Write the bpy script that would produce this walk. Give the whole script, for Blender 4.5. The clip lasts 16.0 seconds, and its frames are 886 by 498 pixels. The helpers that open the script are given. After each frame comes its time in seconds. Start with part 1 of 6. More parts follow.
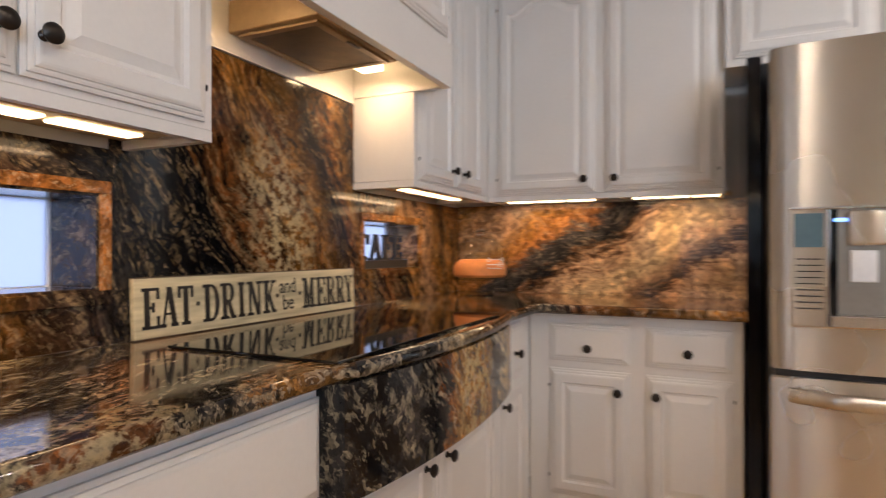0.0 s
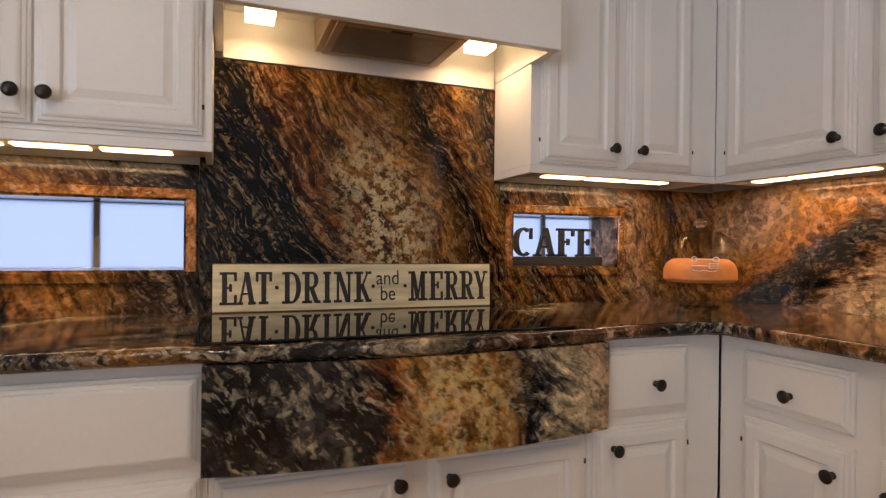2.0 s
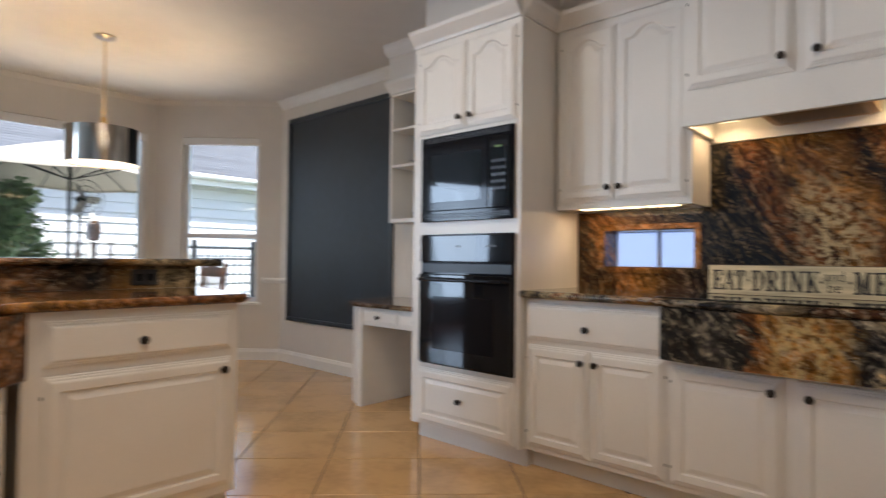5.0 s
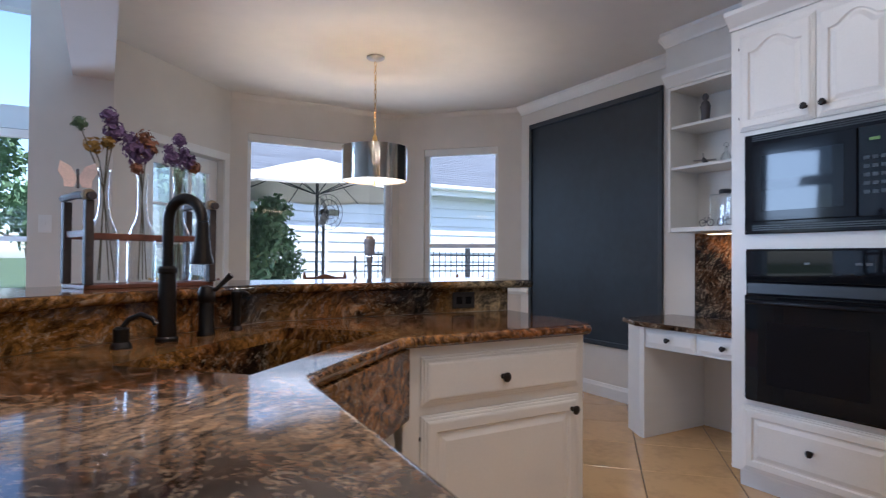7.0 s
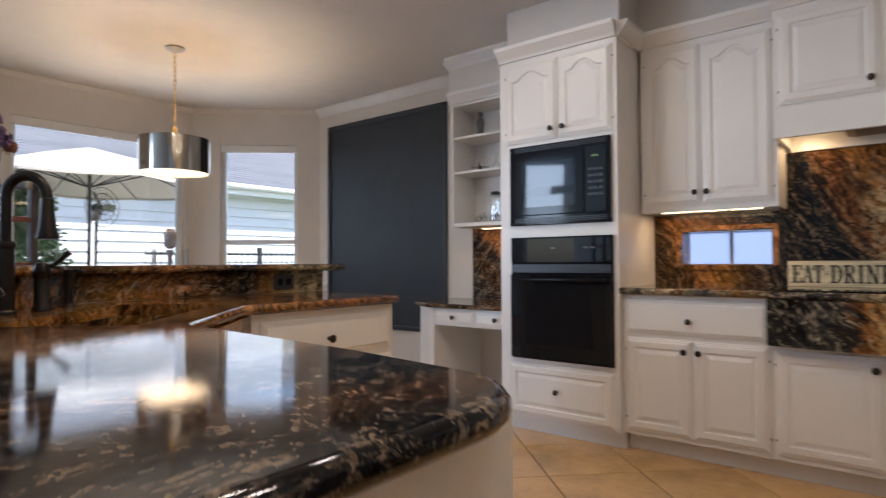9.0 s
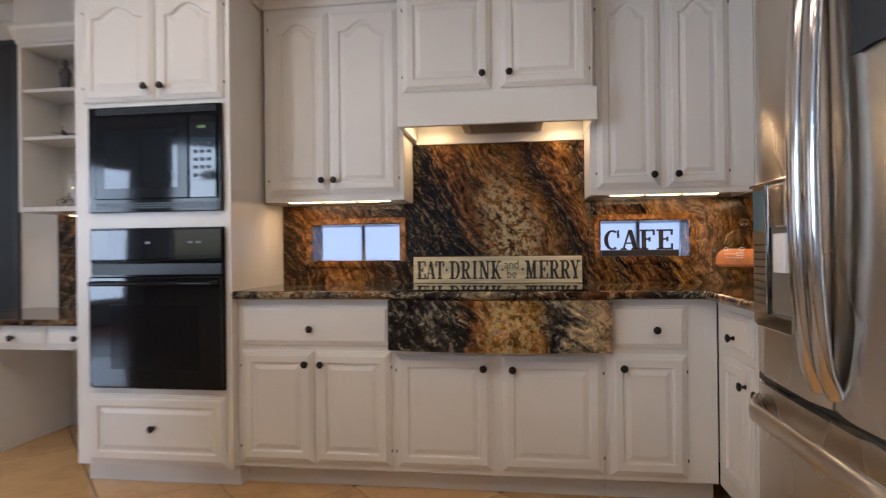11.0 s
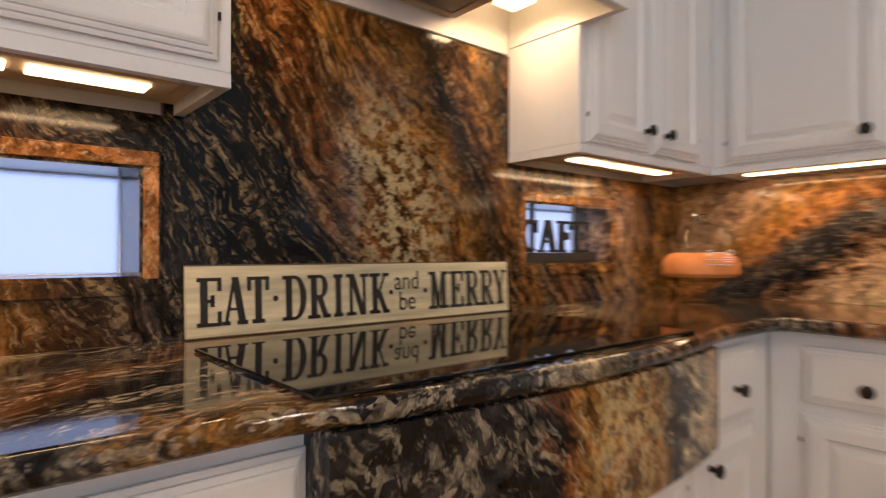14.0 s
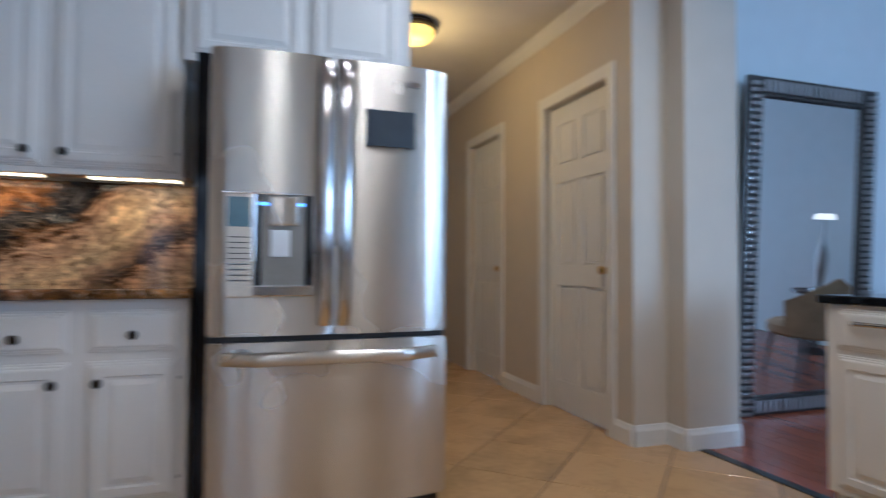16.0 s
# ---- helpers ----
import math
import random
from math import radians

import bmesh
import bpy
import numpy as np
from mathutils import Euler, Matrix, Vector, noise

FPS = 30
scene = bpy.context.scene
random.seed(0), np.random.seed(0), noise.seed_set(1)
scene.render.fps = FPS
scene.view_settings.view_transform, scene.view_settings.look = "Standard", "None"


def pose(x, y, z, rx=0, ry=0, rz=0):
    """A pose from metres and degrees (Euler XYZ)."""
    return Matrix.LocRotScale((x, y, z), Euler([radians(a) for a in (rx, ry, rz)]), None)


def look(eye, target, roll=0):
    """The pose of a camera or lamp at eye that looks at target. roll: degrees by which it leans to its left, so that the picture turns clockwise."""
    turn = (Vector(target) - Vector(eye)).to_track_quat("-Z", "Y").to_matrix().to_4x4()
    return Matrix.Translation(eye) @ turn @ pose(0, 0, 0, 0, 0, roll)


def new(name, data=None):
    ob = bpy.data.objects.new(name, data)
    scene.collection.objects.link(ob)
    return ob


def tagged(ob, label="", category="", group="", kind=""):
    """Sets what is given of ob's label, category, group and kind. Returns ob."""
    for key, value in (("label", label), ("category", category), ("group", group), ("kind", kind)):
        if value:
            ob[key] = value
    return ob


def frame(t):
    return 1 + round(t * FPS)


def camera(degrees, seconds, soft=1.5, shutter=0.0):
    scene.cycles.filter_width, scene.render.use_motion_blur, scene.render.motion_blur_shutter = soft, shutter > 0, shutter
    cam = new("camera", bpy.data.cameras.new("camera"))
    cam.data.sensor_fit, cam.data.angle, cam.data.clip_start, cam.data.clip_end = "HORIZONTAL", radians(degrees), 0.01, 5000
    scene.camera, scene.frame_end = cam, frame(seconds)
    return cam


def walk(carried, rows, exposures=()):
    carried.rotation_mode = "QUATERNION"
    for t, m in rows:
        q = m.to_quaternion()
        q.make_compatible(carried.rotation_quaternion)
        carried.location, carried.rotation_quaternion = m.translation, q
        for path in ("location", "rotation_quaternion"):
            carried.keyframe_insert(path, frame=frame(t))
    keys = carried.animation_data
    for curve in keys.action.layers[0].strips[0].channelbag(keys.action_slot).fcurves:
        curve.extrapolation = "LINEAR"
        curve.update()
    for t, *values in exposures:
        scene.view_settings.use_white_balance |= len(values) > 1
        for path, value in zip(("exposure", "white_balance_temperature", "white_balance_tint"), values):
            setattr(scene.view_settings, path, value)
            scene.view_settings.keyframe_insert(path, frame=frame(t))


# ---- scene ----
cam = camera(74.7, 16.0, soft=1.2, shutter=0.6)
PATH = [
    (0, (0.002, 0.061, 1.121), (-0.84, 1.876, 1.128), -0.0),
    (0.5, (0.139, 0.231, 1.123), (-1.088, 1.81, 1.128), 0.2),
    (1, (0.22, 0.441, 1.113), (-1.272, 1.774, 1.122), 0.3),
    (1.5, (0.402, 0.702, 1.121), (-1.288, 1.772, 1.121), 0.5),
    (2, (0.622, 0.98, 1.114), (-1.247, 1.694, 1.108), 0.6),
    (2.5, (0.825, 1.231, 1.107), (-1.126, 1.668, 1.112), 0.6),
    (3, (1.013, 1.497, 1.1), (-0.986, 1.554, 1.11), 0.6),
    (3.5, (1.24, 1.699, 1.088), (-0.738, 1.399, 1.091), 0.6),
    (4, (1.443, 1.850, 1.062), (-0.412, 1.104, 1.081), 0.6),
    (4.5, (1.650, 1.957, 1.052), (-0.009, 0.840, 1.072), 0.5),
    (5, (1.842, 1.938, 1.067), (0.370, 0.585, 1.104), 0.7),
    (5.2, (1.900, 1.884, 1.085), (0.506, 0.447, 1.124), 0.7),
    (7.3, (2.228, 1.216, 1.154), (1.225, -0.514, 1.187), 0.4),
    (7.5, (2.267, 1.202, 1.149), (1.213, -0.498, 1.18), 0.3),
    (8, (2.343, 1.282, 1.125), (1.08, -0.268, 1.162), 0.1),
    (8.5, (2.435, 1.405, 1.089), (1.031, -0.018, 1.133), -0.2),
    (9, (2.534, 1.483, 1.059), (0.974, 0.231, 1.106), -0.3),
    (9.5, (2.582, 1.543, 1.052), (0.891, 0.476, 1.098), -0.4),
    (10, (2.467, 1.547, 1.059), (0.598, 0.836, 1.1), -0.4),
    (10.2, (2.371, 1.556, 1.063), (0.457, 0.979, 1.106), -0.5),
    (12.3, (0.904, 1.272, 1.126), (-1.095, 1.33, 1.113), -0.2),
    (12.5, (0.739, 1.202, 1.109), (-1.255, 1.357, 1.116), -0.2),
    (13, (0.35, 1.041, 1.101), (-1.595, 1.506, 1.103), 0.0),
    (13.5, (0.086, 0.863, 1.1), (-1.727, 1.708, 1.102), 0.1),
    (14, (-0.016, 0.62, 1.085), (-1.549, 1.905, 1.096), 0.0),
    (14.5, (0.009, 0.327, 1.097), (-1.012, 2.046, 1.097), 0.4),
    (15, (0.041, 0.114, 1.082), (-0.279, 2.088, 1.1), 0.7),
    (15.5, (0.142, 0.008, 1.061), (0.349, 1.997, 1.097), 0.6),
    (16, (0.296, 0.02, 1.0), (0.938, 1.913, 1.058), 0.3),
]
walk(cam, [(t, look(eye, target, roll)) for t, eye, target, roll in PATH], exposures=[(0.0, 1.48, 6500, 19), (1.5, 1.34, 6600, 19), (3.5, 1.28, 6400, 18), (5.0, 1.25, 6200, 14), (7.5, 1.12, 5200, 18), (8.0, 1.15, 5700, 19), (8.5, 1.2, 6000, 17), (10.0, 1.22, 6200, 17), (12.5, 1.3, 6500, 18), (13.5, 1.38, 6900, 20), (14.5, 1.52, 6000, 18), (15.0, 1.38, 5400, 15), (15.5, 1.2, 5200, 14), (16.0, 1.15, 4800, 10)])

# ---- world, sun, large lights ----
world = bpy.data.worlds.new("world")
scene.world = world
world.use_nodes = True
wn = world.node_tree
sky = wn.nodes.new("ShaderNodeTexSky")
sky.sky_type, sky.sun_disc, sky.sun_elevation, sky.sun_rotation = "NISHITA", False, radians(54), radians(321)
wn.links.new(sky.outputs[0], wn.nodes["Background"].inputs[0])
wn.nodes["Background"].inputs[1].default_value = 0.15


def lamp(name, kind, m, power, color=(1, 1, 1), size=0.1, size_y=None, angle=None, spread=180):
    data = bpy.data.lights.new(name, kind)
    data.energy, data.color = power, color
    if kind == "AREA":
        data.size, data.spread = size, radians(spread)
        if size_y:
            data.shape, data.size_y = "RECTANGLE", size_y
    elif kind == "POINT":
        data.shadow_soft_size = size
    elif kind == "SPOT":
        data.shadow_soft_size, data.spot_size, data.spot_blend = size, radians(angle or 120), 0.6
    elif kind == "SUN":
        data.angle = radians(angle)
    ob = new(name, data)
    ob.matrix_world = m
    return ob


WARM, DAY = (1.0, 0.68, 0.36), (0.72, 0.86, 1.0)
lamp("sun", "SUN", look((-4, 5, 9), (0, 0, 0)), 4.5, (1, 0.95, 0.88), angle=0.6)
# daylight standing in the openings of the bay, the living room and the front room
lamp("sky_bay_window", "AREA", look((0.26, -4.33, 1.6), (0.28, 0, 1.3)), 2.5, DAY, 1.45, 1.3)
lamp("sky_bay_side_window", "AREA", look((-0.98, -3.86, 1.6), (2, -0.8, 1.2)), 1.2, DAY, 0.55, 1.4)
lamp("sky_living_window", "AREA", look((6.15, -3.92, 2.35), (-0.5, 1.0, 0.3)), 18, (0.66, 0.84, 1.0), 0.7, 1.1)
lamp("sky_living_south", "AREA", look((4.75, -4.86, 1.4), (2.6, 3.0, 0.7)), 66, (0.62, 0.80, 1.0), 1.4, 2.0)

# ---- materials ----


def mat(name, color, rough=0.5, metal=0.0, vary=0.12, scale=6.0, fine=60.0, bump=0.0, stretch=(1, 1, 1), random=0.0, **more):
    """A principled material with variation at a broad and a fine scale."""
    m = bpy.data.materials.new(name)
    m.use_nodes = True
    nt = m.node_tree
    b = nt.nodes["Principled BSDF"]
    tc = nt.nodes.new("ShaderNodeTexCoord")
    mp = nt.nodes.new("ShaderNodeMapping")
    mp.inputs["Scale"].default_value = stretch
    nt.links.new(tc.outputs["Object"], mp.inputs[0])
    n1, n2 = nt.nodes.new("ShaderNodeTexNoise"), nt.nodes.new("ShaderNodeTexNoise")
    for n, s, d in ((n1, scale, 3), (n2, fine, 4)):
        n.inputs["Scale"].default_value, n.inputs["Detail"].default_value = s, d
        nt.links.new(mp.outputs[0], n.inputs["Vector"])
    add = nt.nodes.new("ShaderNodeMath")
    add.operation = "MULTIPLY_ADD"
    nt.links.new(n2.outputs[0], add.inputs[0])
    add.inputs[1].default_value = 0.5
    nt.links.new(n1.outputs[0], add.inputs[2])
    src = add.outputs[0]
    if random:
        oi = nt.nodes.new("ShaderNodeObjectInfo")
        sh = nt.nodes.new("ShaderNodeVectorMath")
        sh.operation, sh.inputs[1].default_value = "MULTIPLY", (37.0, 53.0, 11.0)
        nt.links.new(oi.outputs["Random"], sh.inputs[0])
        nt.links.new(sh.outputs[0], mp.inputs["Location"])
        ra = nt.nodes.new("ShaderNodeMath")
        ra.operation = "MULTIPLY_ADD"
        nt.links.new(oi.outputs["Random"], ra.inputs[0])
        ra.inputs[1].default_value = random
        nt.links.new(src, ra.inputs[2])
        src = ra.outputs[0]
    ramp = nt.nodes.new("ShaderNodeValToRGB")
    ramp.color_ramp.elements[0].position, ramp.color_ramp.elements[1].position = 0.45, 1.05 + random
    ramp.color_ramp.elements[0].color = (*[c * (1 - vary) for c in color], 1)
    ramp.color_ramp.elements[1].color = (*[min(1, c * (1 + vary)) for c in color], 1)
    nt.links.new(src, ramp.inputs[0])
    nt.links.new(ramp.outputs[0], b.inputs["Base Color"])
    rr = nt.nodes.new("ShaderNodeMapRange")
    rr.inputs["To Min"].default_value, rr.inputs["To Max"].default_value = max(0.02, rough * 0.85), min(1, rough * 1.15)
    nt.links.new(n1.outputs[0], rr.inputs[0])
    nt.links.new(rr.outputs[0], b.inputs["Roughness"])
    b.inputs["Metallic"].default_value = metal
    if bump:
        bu = nt.nodes.new("ShaderNodeBump")
        bu.inputs["Strength"].default_value, bu.inputs["Distance"].default_value = bump, 0.004
        nt.links.new(n2.outputs[0], bu.inputs["Height"])
        nt.links.new(bu.outputs[0], b.inputs["Normal"])
    for key, value in more.items():
        b.inputs[key.replace("_", " ")].default_value = value
    return m


def glow(name, color, strength):
    m = mat(name, color, 0.4, Emission_Strength=strength)
    m.node_tree.nodes["Principled BSDF"].inputs["Emission Color"].default_value = (*color, 1)
    return m


BLACK, CHAR, RUST, BROWN, GOLD, CREAM, PINK, ORANGE = ((0.012, 0.012, 0.014), (0.045, 0.042, 0.042), (0.20, 0.074, 0.021), (0.090, 0.040, 0.016),
    (0.35, 0.165, 0.036), (0.58, 0.45, 0.26), (0.46, 0.29, 0.17), (0.42, 0.175, 0.048))

OCHRE = (0.27, 0.125, 0.028)


def granite(name, along, start, end, stops, turn=(0, 0, 0), squash=(1, 1, 1), veins=0.75, warp=0.35, grain=1.0, rough=0.04, flecks=0.5, fleck=(0.50, 0.41, 0.28, 1), cells=0.35, tone=1.0, cloud=None):
    """Polished granite: broad drifts of colour along one way, mottled crystals, and fine dark and light streaks along another."""
    m = bpy.data.materials.new(name)
    m.use_nodes = True
    nt = m.node_tree
    b = nt.nodes["Principled BSDF"]

    def node(kind, **inputs):
        n = nt.nodes.new("ShaderNode" + kind)
        for key, value in inputs.items():
            n.inputs[key].default_value = value
        return n

    def link(a, o, c, i):
        nt.links.new(a.outputs[o], c.inputs[i])

    def ramp(src, o, stops_):
        r = nt.nodes.new("ShaderNodeValToRGB")
        e = r.color_ramp.elements
        while len(e) < len(stops_):
            e.new(0.5)
        for k, (p, c) in zip(e, stops_):
            k.position, k.color = p, (*c, 1) if len(c) == 3 else c
        link(src, o, r, 0)
        return r

    def mix(fac, fo, a, ao, c, co, blend="MIX", amount=None):
        x = nt.nodes.new("ShaderNodeMix")
        x.data_type, x.blend_type = "RGBA", blend
        if fac:
            nt.links.new(fac.outputs[fo], x.inputs[0])
        else:
            x.inputs[0].default_value = amount
        nt.links.new(a.outputs[ao], x.inputs[6])
        nt.links.new(c.outputs[co], x.inputs[7])
        return x

    tc = node("TexCoord")
    n0 = node("TexNoise", Scale=2.4, Detail=5.0, Roughness=0.5)
    link(tc, "Object", n0, "Vector")
    sub = nt.nodes.new("ShaderNodeVectorMath")
    sub.operation = "MULTIPLY_ADD"
    link(n0, 1, sub, 0)
    sub.inputs[1].default_value = (warp,) * 3
    link(tc, "Object", sub, 2)
    dot = nt.nodes.new("ShaderNodeVectorMath")
    dot.operation = "DOT_PRODUCT"
    link(sub, 0, dot, 0)
    dot.inputs[1].default_value = along
    off = warp * 0.5 * sum(along)
    rng = node("MapRange")
    link(dot, 1, rng, 0)
    rng.inputs[1].default_value, rng.inputs[2].default_value = start + off, end + off
    base = ramp(rng, 0, [(p, tuple(k * tone for k in c)) for p, c in stops])
    # streaks, drawn out along the flow of the stone
    mp = node("Mapping")
    mp.vector_type = "TEXTURE"
    mp.inputs["Rotation"].default_value = [radians(a) for a in turn]
    mp.inputs["Scale"].default_value = squash
    link(sub, 0, mp, 0)
    s1 = node("TexNoise", Scale=15.0 * grain, Detail=12.0, Roughness=0.74, Distortion=0.12)
    link(mp, 0, s1, "Vector")
    rag = nt.nodes.new("ShaderNodeMath")
    rag.operation = "MULTIPLY_ADD"
    link(s1, 0, rag, 0)
    rag.inputs[1].default_value = 0.34
    link(dot, 1, rag, 2)
    link(rag, 0, rng, 0)
    rng.inputs[1].default_value, rng.inputs[2].default_value = start + off + 0.17, end + off + 0.17
    s2 = node("TexNoise", Scale=38.0 * grain, Detail=8.0, Roughness=0.72, Distortion=0.1)
    link(mp, 0, s2, "Vector")
    s3 = node("TexNoise", Scale=70.0 * grain, Detail=5.0, Roughness=0.7)
    link(tc, "Object", s3, "Vector")
    vor = node("TexVoronoi", Scale=40.0 * grain)
    link(sub, 0, vor, "Vector")
    dark = ramp(s1, 0, [(0.38, (0.10, 0.10, 0.11)), (0.50, (0.78, 0.78, 0.78)), (0.65, (1.6, 1.5, 1.32))])
    c1 = mix(None, 0, base, 0, dark, 0, "MULTIPLY", veins)
    mott = ramp(vor, 1, [(0.15, (0.45, 0.42, 0.40)), (0.55, (1.0, 1.0, 1.0)), (0.9, (1.75, 1.65, 1.5))])
    c2 = mix(None, 0, c1, 2, mott, 0, "MULTIPLY", 0.8)
    spark = ramp(s2, 0, [(0.565, (0, 0, 0)), (0.63, (1, 1, 1))])
    light = node("RGB")
    light.outputs[0].default_value = fleck
    damp = nt.nodes.new("ShaderNodeMath")
    damp.operation = "MULTIPLY"
    link(spark, 0, damp, 0)
    damp.inputs[1].default_value = flecks
    c3 = mix(damp, 0, c2, 2, light, 0)
    # pale crystals in clusters
    v2 = node("TexVoronoi", Scale=95.0 * grain)
    link(sub, 0, v2, "Vector")
    n4 = node("TexNoise", Scale=15.0 * grain, Detail=6.0, Roughness=0.65)
    link(mp, 0, n4, "Vector")
    pick, cluster = ramp(v2, 1, [(0.45, (0, 0, 0)), (0.62, (1, 1, 1))]), ramp(n4, 0, [(0.49, (0, 0, 0)), (0.60, (cells, cells, cells))])
    both = nt.nodes.new("ShaderNodeMath")
    both.operation = "MULTIPLY"
    link(pick, 0, both, 0)
    link(cluster, 0, both, 1)
    c3 = mix(both, 0, c3, 2, light, 0)
    if cloud:
        # an oval cloud of pale, ragged crystal patches
        centre, radii, tint, share = cloud
        dv = nt.nodes.new("ShaderNodeVectorMath")
        dv.operation = "SUBTRACT"
        link(sub, 0, dv, 0)
        dv.inputs[1].default_value = [c + warp * 0.5 for c in centre]
        sc = nt.nodes.new("ShaderNodeVectorMath")
        sc.operation = "DIVIDE"
        link(dv, 0, sc, 0)
        sc.inputs[1].default_value = radii
        ln = nt.nodes.new("ShaderNodeVectorMath")
        ln.operation = "LENGTH"
        link(sc, 0, ln, 0)
        near = ramp(ln, 1, [(0.35, (share,) * 3), (1.0, (0, 0, 0))])
        patch = node("TexNoise", Scale=30.0 * grain, Detail=6.0, Roughness=0.68)
        link(tc, "Object", patch, "Vector")
        edge = ramp(patch, 0, [(0.475, (0, 0, 0)), (0.53, (1, 1, 1))])
        both2 = nt.nodes.new("ShaderNodeMath")
        both2.operation = "MULTIPLY"
        link(near, 0, both2, 0)
        link(edge, 0, both2, 1)
        pale = node("RGB")
        pale.outputs[0].default_value = (*tint, 1)
        c3 = mix(both2, 0, c3, 2, pale, 0)
    gr = ramp(s3, 0, [(0.33, (0.3, 0.28, 0.27)), (0.5, (1, 1, 1)), (0.68, (1.35, 1.3, 1.2))])
    c4 = mix(None, 0, c3, 2, gr, 0, "MULTIPLY", 0.85)
    nt.links.new(c4.outputs[2], b.inputs["Base Color"])
    rr = node("MapRange")
    rr.inputs["To Min"].default_value, rr.inputs["To Max"].default_value = rough, rough + 0.05
    link(s2, 0, rr, 0)
    link(rr, 0, b, "Roughness")
    bu = node("Bump", Strength=0.06, Distance=0.001)
    link(s3, 0, bu, "Height")
    link(bu, 0, b, "Normal")
    b.inputs["Specular IOR Level"].default_value = 0.3
    return m


M_WALL = mat("wall_paint", (0.71, 0.67, 0.61), 0.7, bump=0.12, fine=220, vary=0.03)
# wall paint for hall and pillar, with the amber lamplight put into its tan
M_HALLWALL = mat("amber_lit_wall_tan", (0.62, 0.55, 0.45), 0.7, bump=0.12, fine=220, vary=0.03)
M_CEIL = mat("ceiling_paint", (0.72, 0.69, 0.65), 0.85, bump=0.3, fine=160, vary=0.03)
M_BLUE = mat("cool_wall_paint", (0.68, 0.75, 0.78), 0.7, bump=0.12, fine=220, vary=0.03)
M_TRIM = mat("trim_paint", (0.80, 0.79, 0.76), 0.35, vary=0.03)
M_CAB = mat("cabinet_paint", (0.77, 0.74, 0.69), 0.32, vary=0.035, scale=3, fine=90, bump=0.04, stretch=(1, 1, 4))
M_CABIN = mat("cabinet_underside", (0.55, 0.42, 0.27), 0.5, vary=0.15, stretch=(1, 8, 1))
M_KNOB = mat("oil_rubbed_bronze", (0.030, 0.024, 0.020), 0.32, 0.7)
M_BRASS = mat("polished_brass", (0.72, 0.50, 0.20), 0.22, 1.0)
M_STEEL = mat("brushed_stainless", (0.64, 0.60, 0.54), 0.27, 1.0, vary=0.02, scale=1.2, fine=9, Anisotropic=1.0, Anisotropic_Rotation=0.25)
_t = M_STEEL.node_tree.nodes.new("ShaderNodeTangent")
_t.direction_type, _t.axis = "RADIAL", "Y"
M_STEEL.node_tree.links.new(_t.outputs[0], M_STEEL.node_tree.nodes["Principled BSDF"].inputs["Tangent"])
M_CHROME = mat("polished_steel", (0.62, 0.60, 0.58), 0.12, 1.0, vary=0.02)
M_DARK = mat("black_plastic", (0.015, 0.015, 0.016), 0.35)
M_GLASSBLK = mat("black_glass", (0.006, 0.007, 0.009), 0.04, vary=0.02, Specular_IOR_Level=0.35)
M_OVEN = mat("black_enamel", (0.008, 0.008, 0.010), 0.07, Specular_IOR_Level=0.18)
M_COOK = mat("ceramic_glass", (0.008, 0.008, 0.008), 0.03, vary=0.02)
M_CHALK = mat("chalkboard_paint", (0.014, 0.020, 0.028), 0.5, vary=0.35, scale=2.2, fine=14)
M_CHALKF = mat("chalkboard_frame", (0.02, 0.026, 0.034), 0.4)
M_TILE = mat("floor_tile_stone", (0.54, 0.335, 0.15), 0.15, vary=0.22, scale=4, fine=26, bump=0.08, random=0.25)
M_GROUT = mat("grout", (0.14, 0.10, 0.065), 0.8)
M_WOODF = mat("red_wood_floor", (0.26, 0.075, 0.035), 0.22, vary=0.3, stretch=(12, 1, 1), random=0.3)
M_BLIND = mat("window_vinyl", (0.82, 0.83, 0.83), 0.35)
M_SIGNWOOD = mat("cream_painted_wood", (0.54, 0.47, 0.30), 0.6, vary=0.42, scale=14, fine=60, stretch=(0.14, 1.6, 1), bump=0.35)
M_SIGNEDGE = mat("aged_wood_edge", (0.10, 0.07, 0.04), 0.7)
M_INK = mat("black_sign_paint", (0.015, 0.013, 0.012), 0.55)
M_HOOD = mat("hood_insert_metal", (0.36, 0.25, 0.14), 0.38, 0.25, vary=0.2)
M_MESH = mat("filter_mesh", (0.17, 0.12, 0.075), 0.42, 0.6, vary=0.35, scale=20, fine=240, bump=0.5)
M_LAMP = glow("warm_diffuser", (1.0, 0.76, 0.42), 1.7)
M_HALL = glow("hall_glass_shade", (1.0, 0.60, 0.10), 0.8)
M_SHADEIN = glow("lit_shade_lining", (1.0, 0.82, 0.56), 0.7)
M_BLUEGLOW = glow("dispenser_lamp", (0.15, 0.35, 1.0), 1.5)
M_DISPLAY = glow("green_display", (0.08, 0.15, 0.03), 0.12)
M_CAKE = mat("orange_cake", (0.72, 0.25, 0.07), 0.6, vary=0.25, fine=40, bump=0.2)
M_CLEAR = mat("clear_glass", (0.95, 0.97, 0.97), 0.02, vary=0.0, Transmission_Weight=1.0, IOR=1.45)
M_THIN = bpy.data.materials.new("thin_glass")
M_THIN.use_nodes = True
_n = M_THIN.node_tree
_a, _g, _x, _f = (_n.nodes.new("ShaderNode" + k) for k in ("BsdfTransparent", "BsdfGlossy", "MixShader", "LayerWeight"))
_a.inputs[0].default_value, _g.inputs["Roughness"].default_value, _f.inputs[0].default_value = (0.95, 0.97, 0.97, 1), 0.015, 0.36
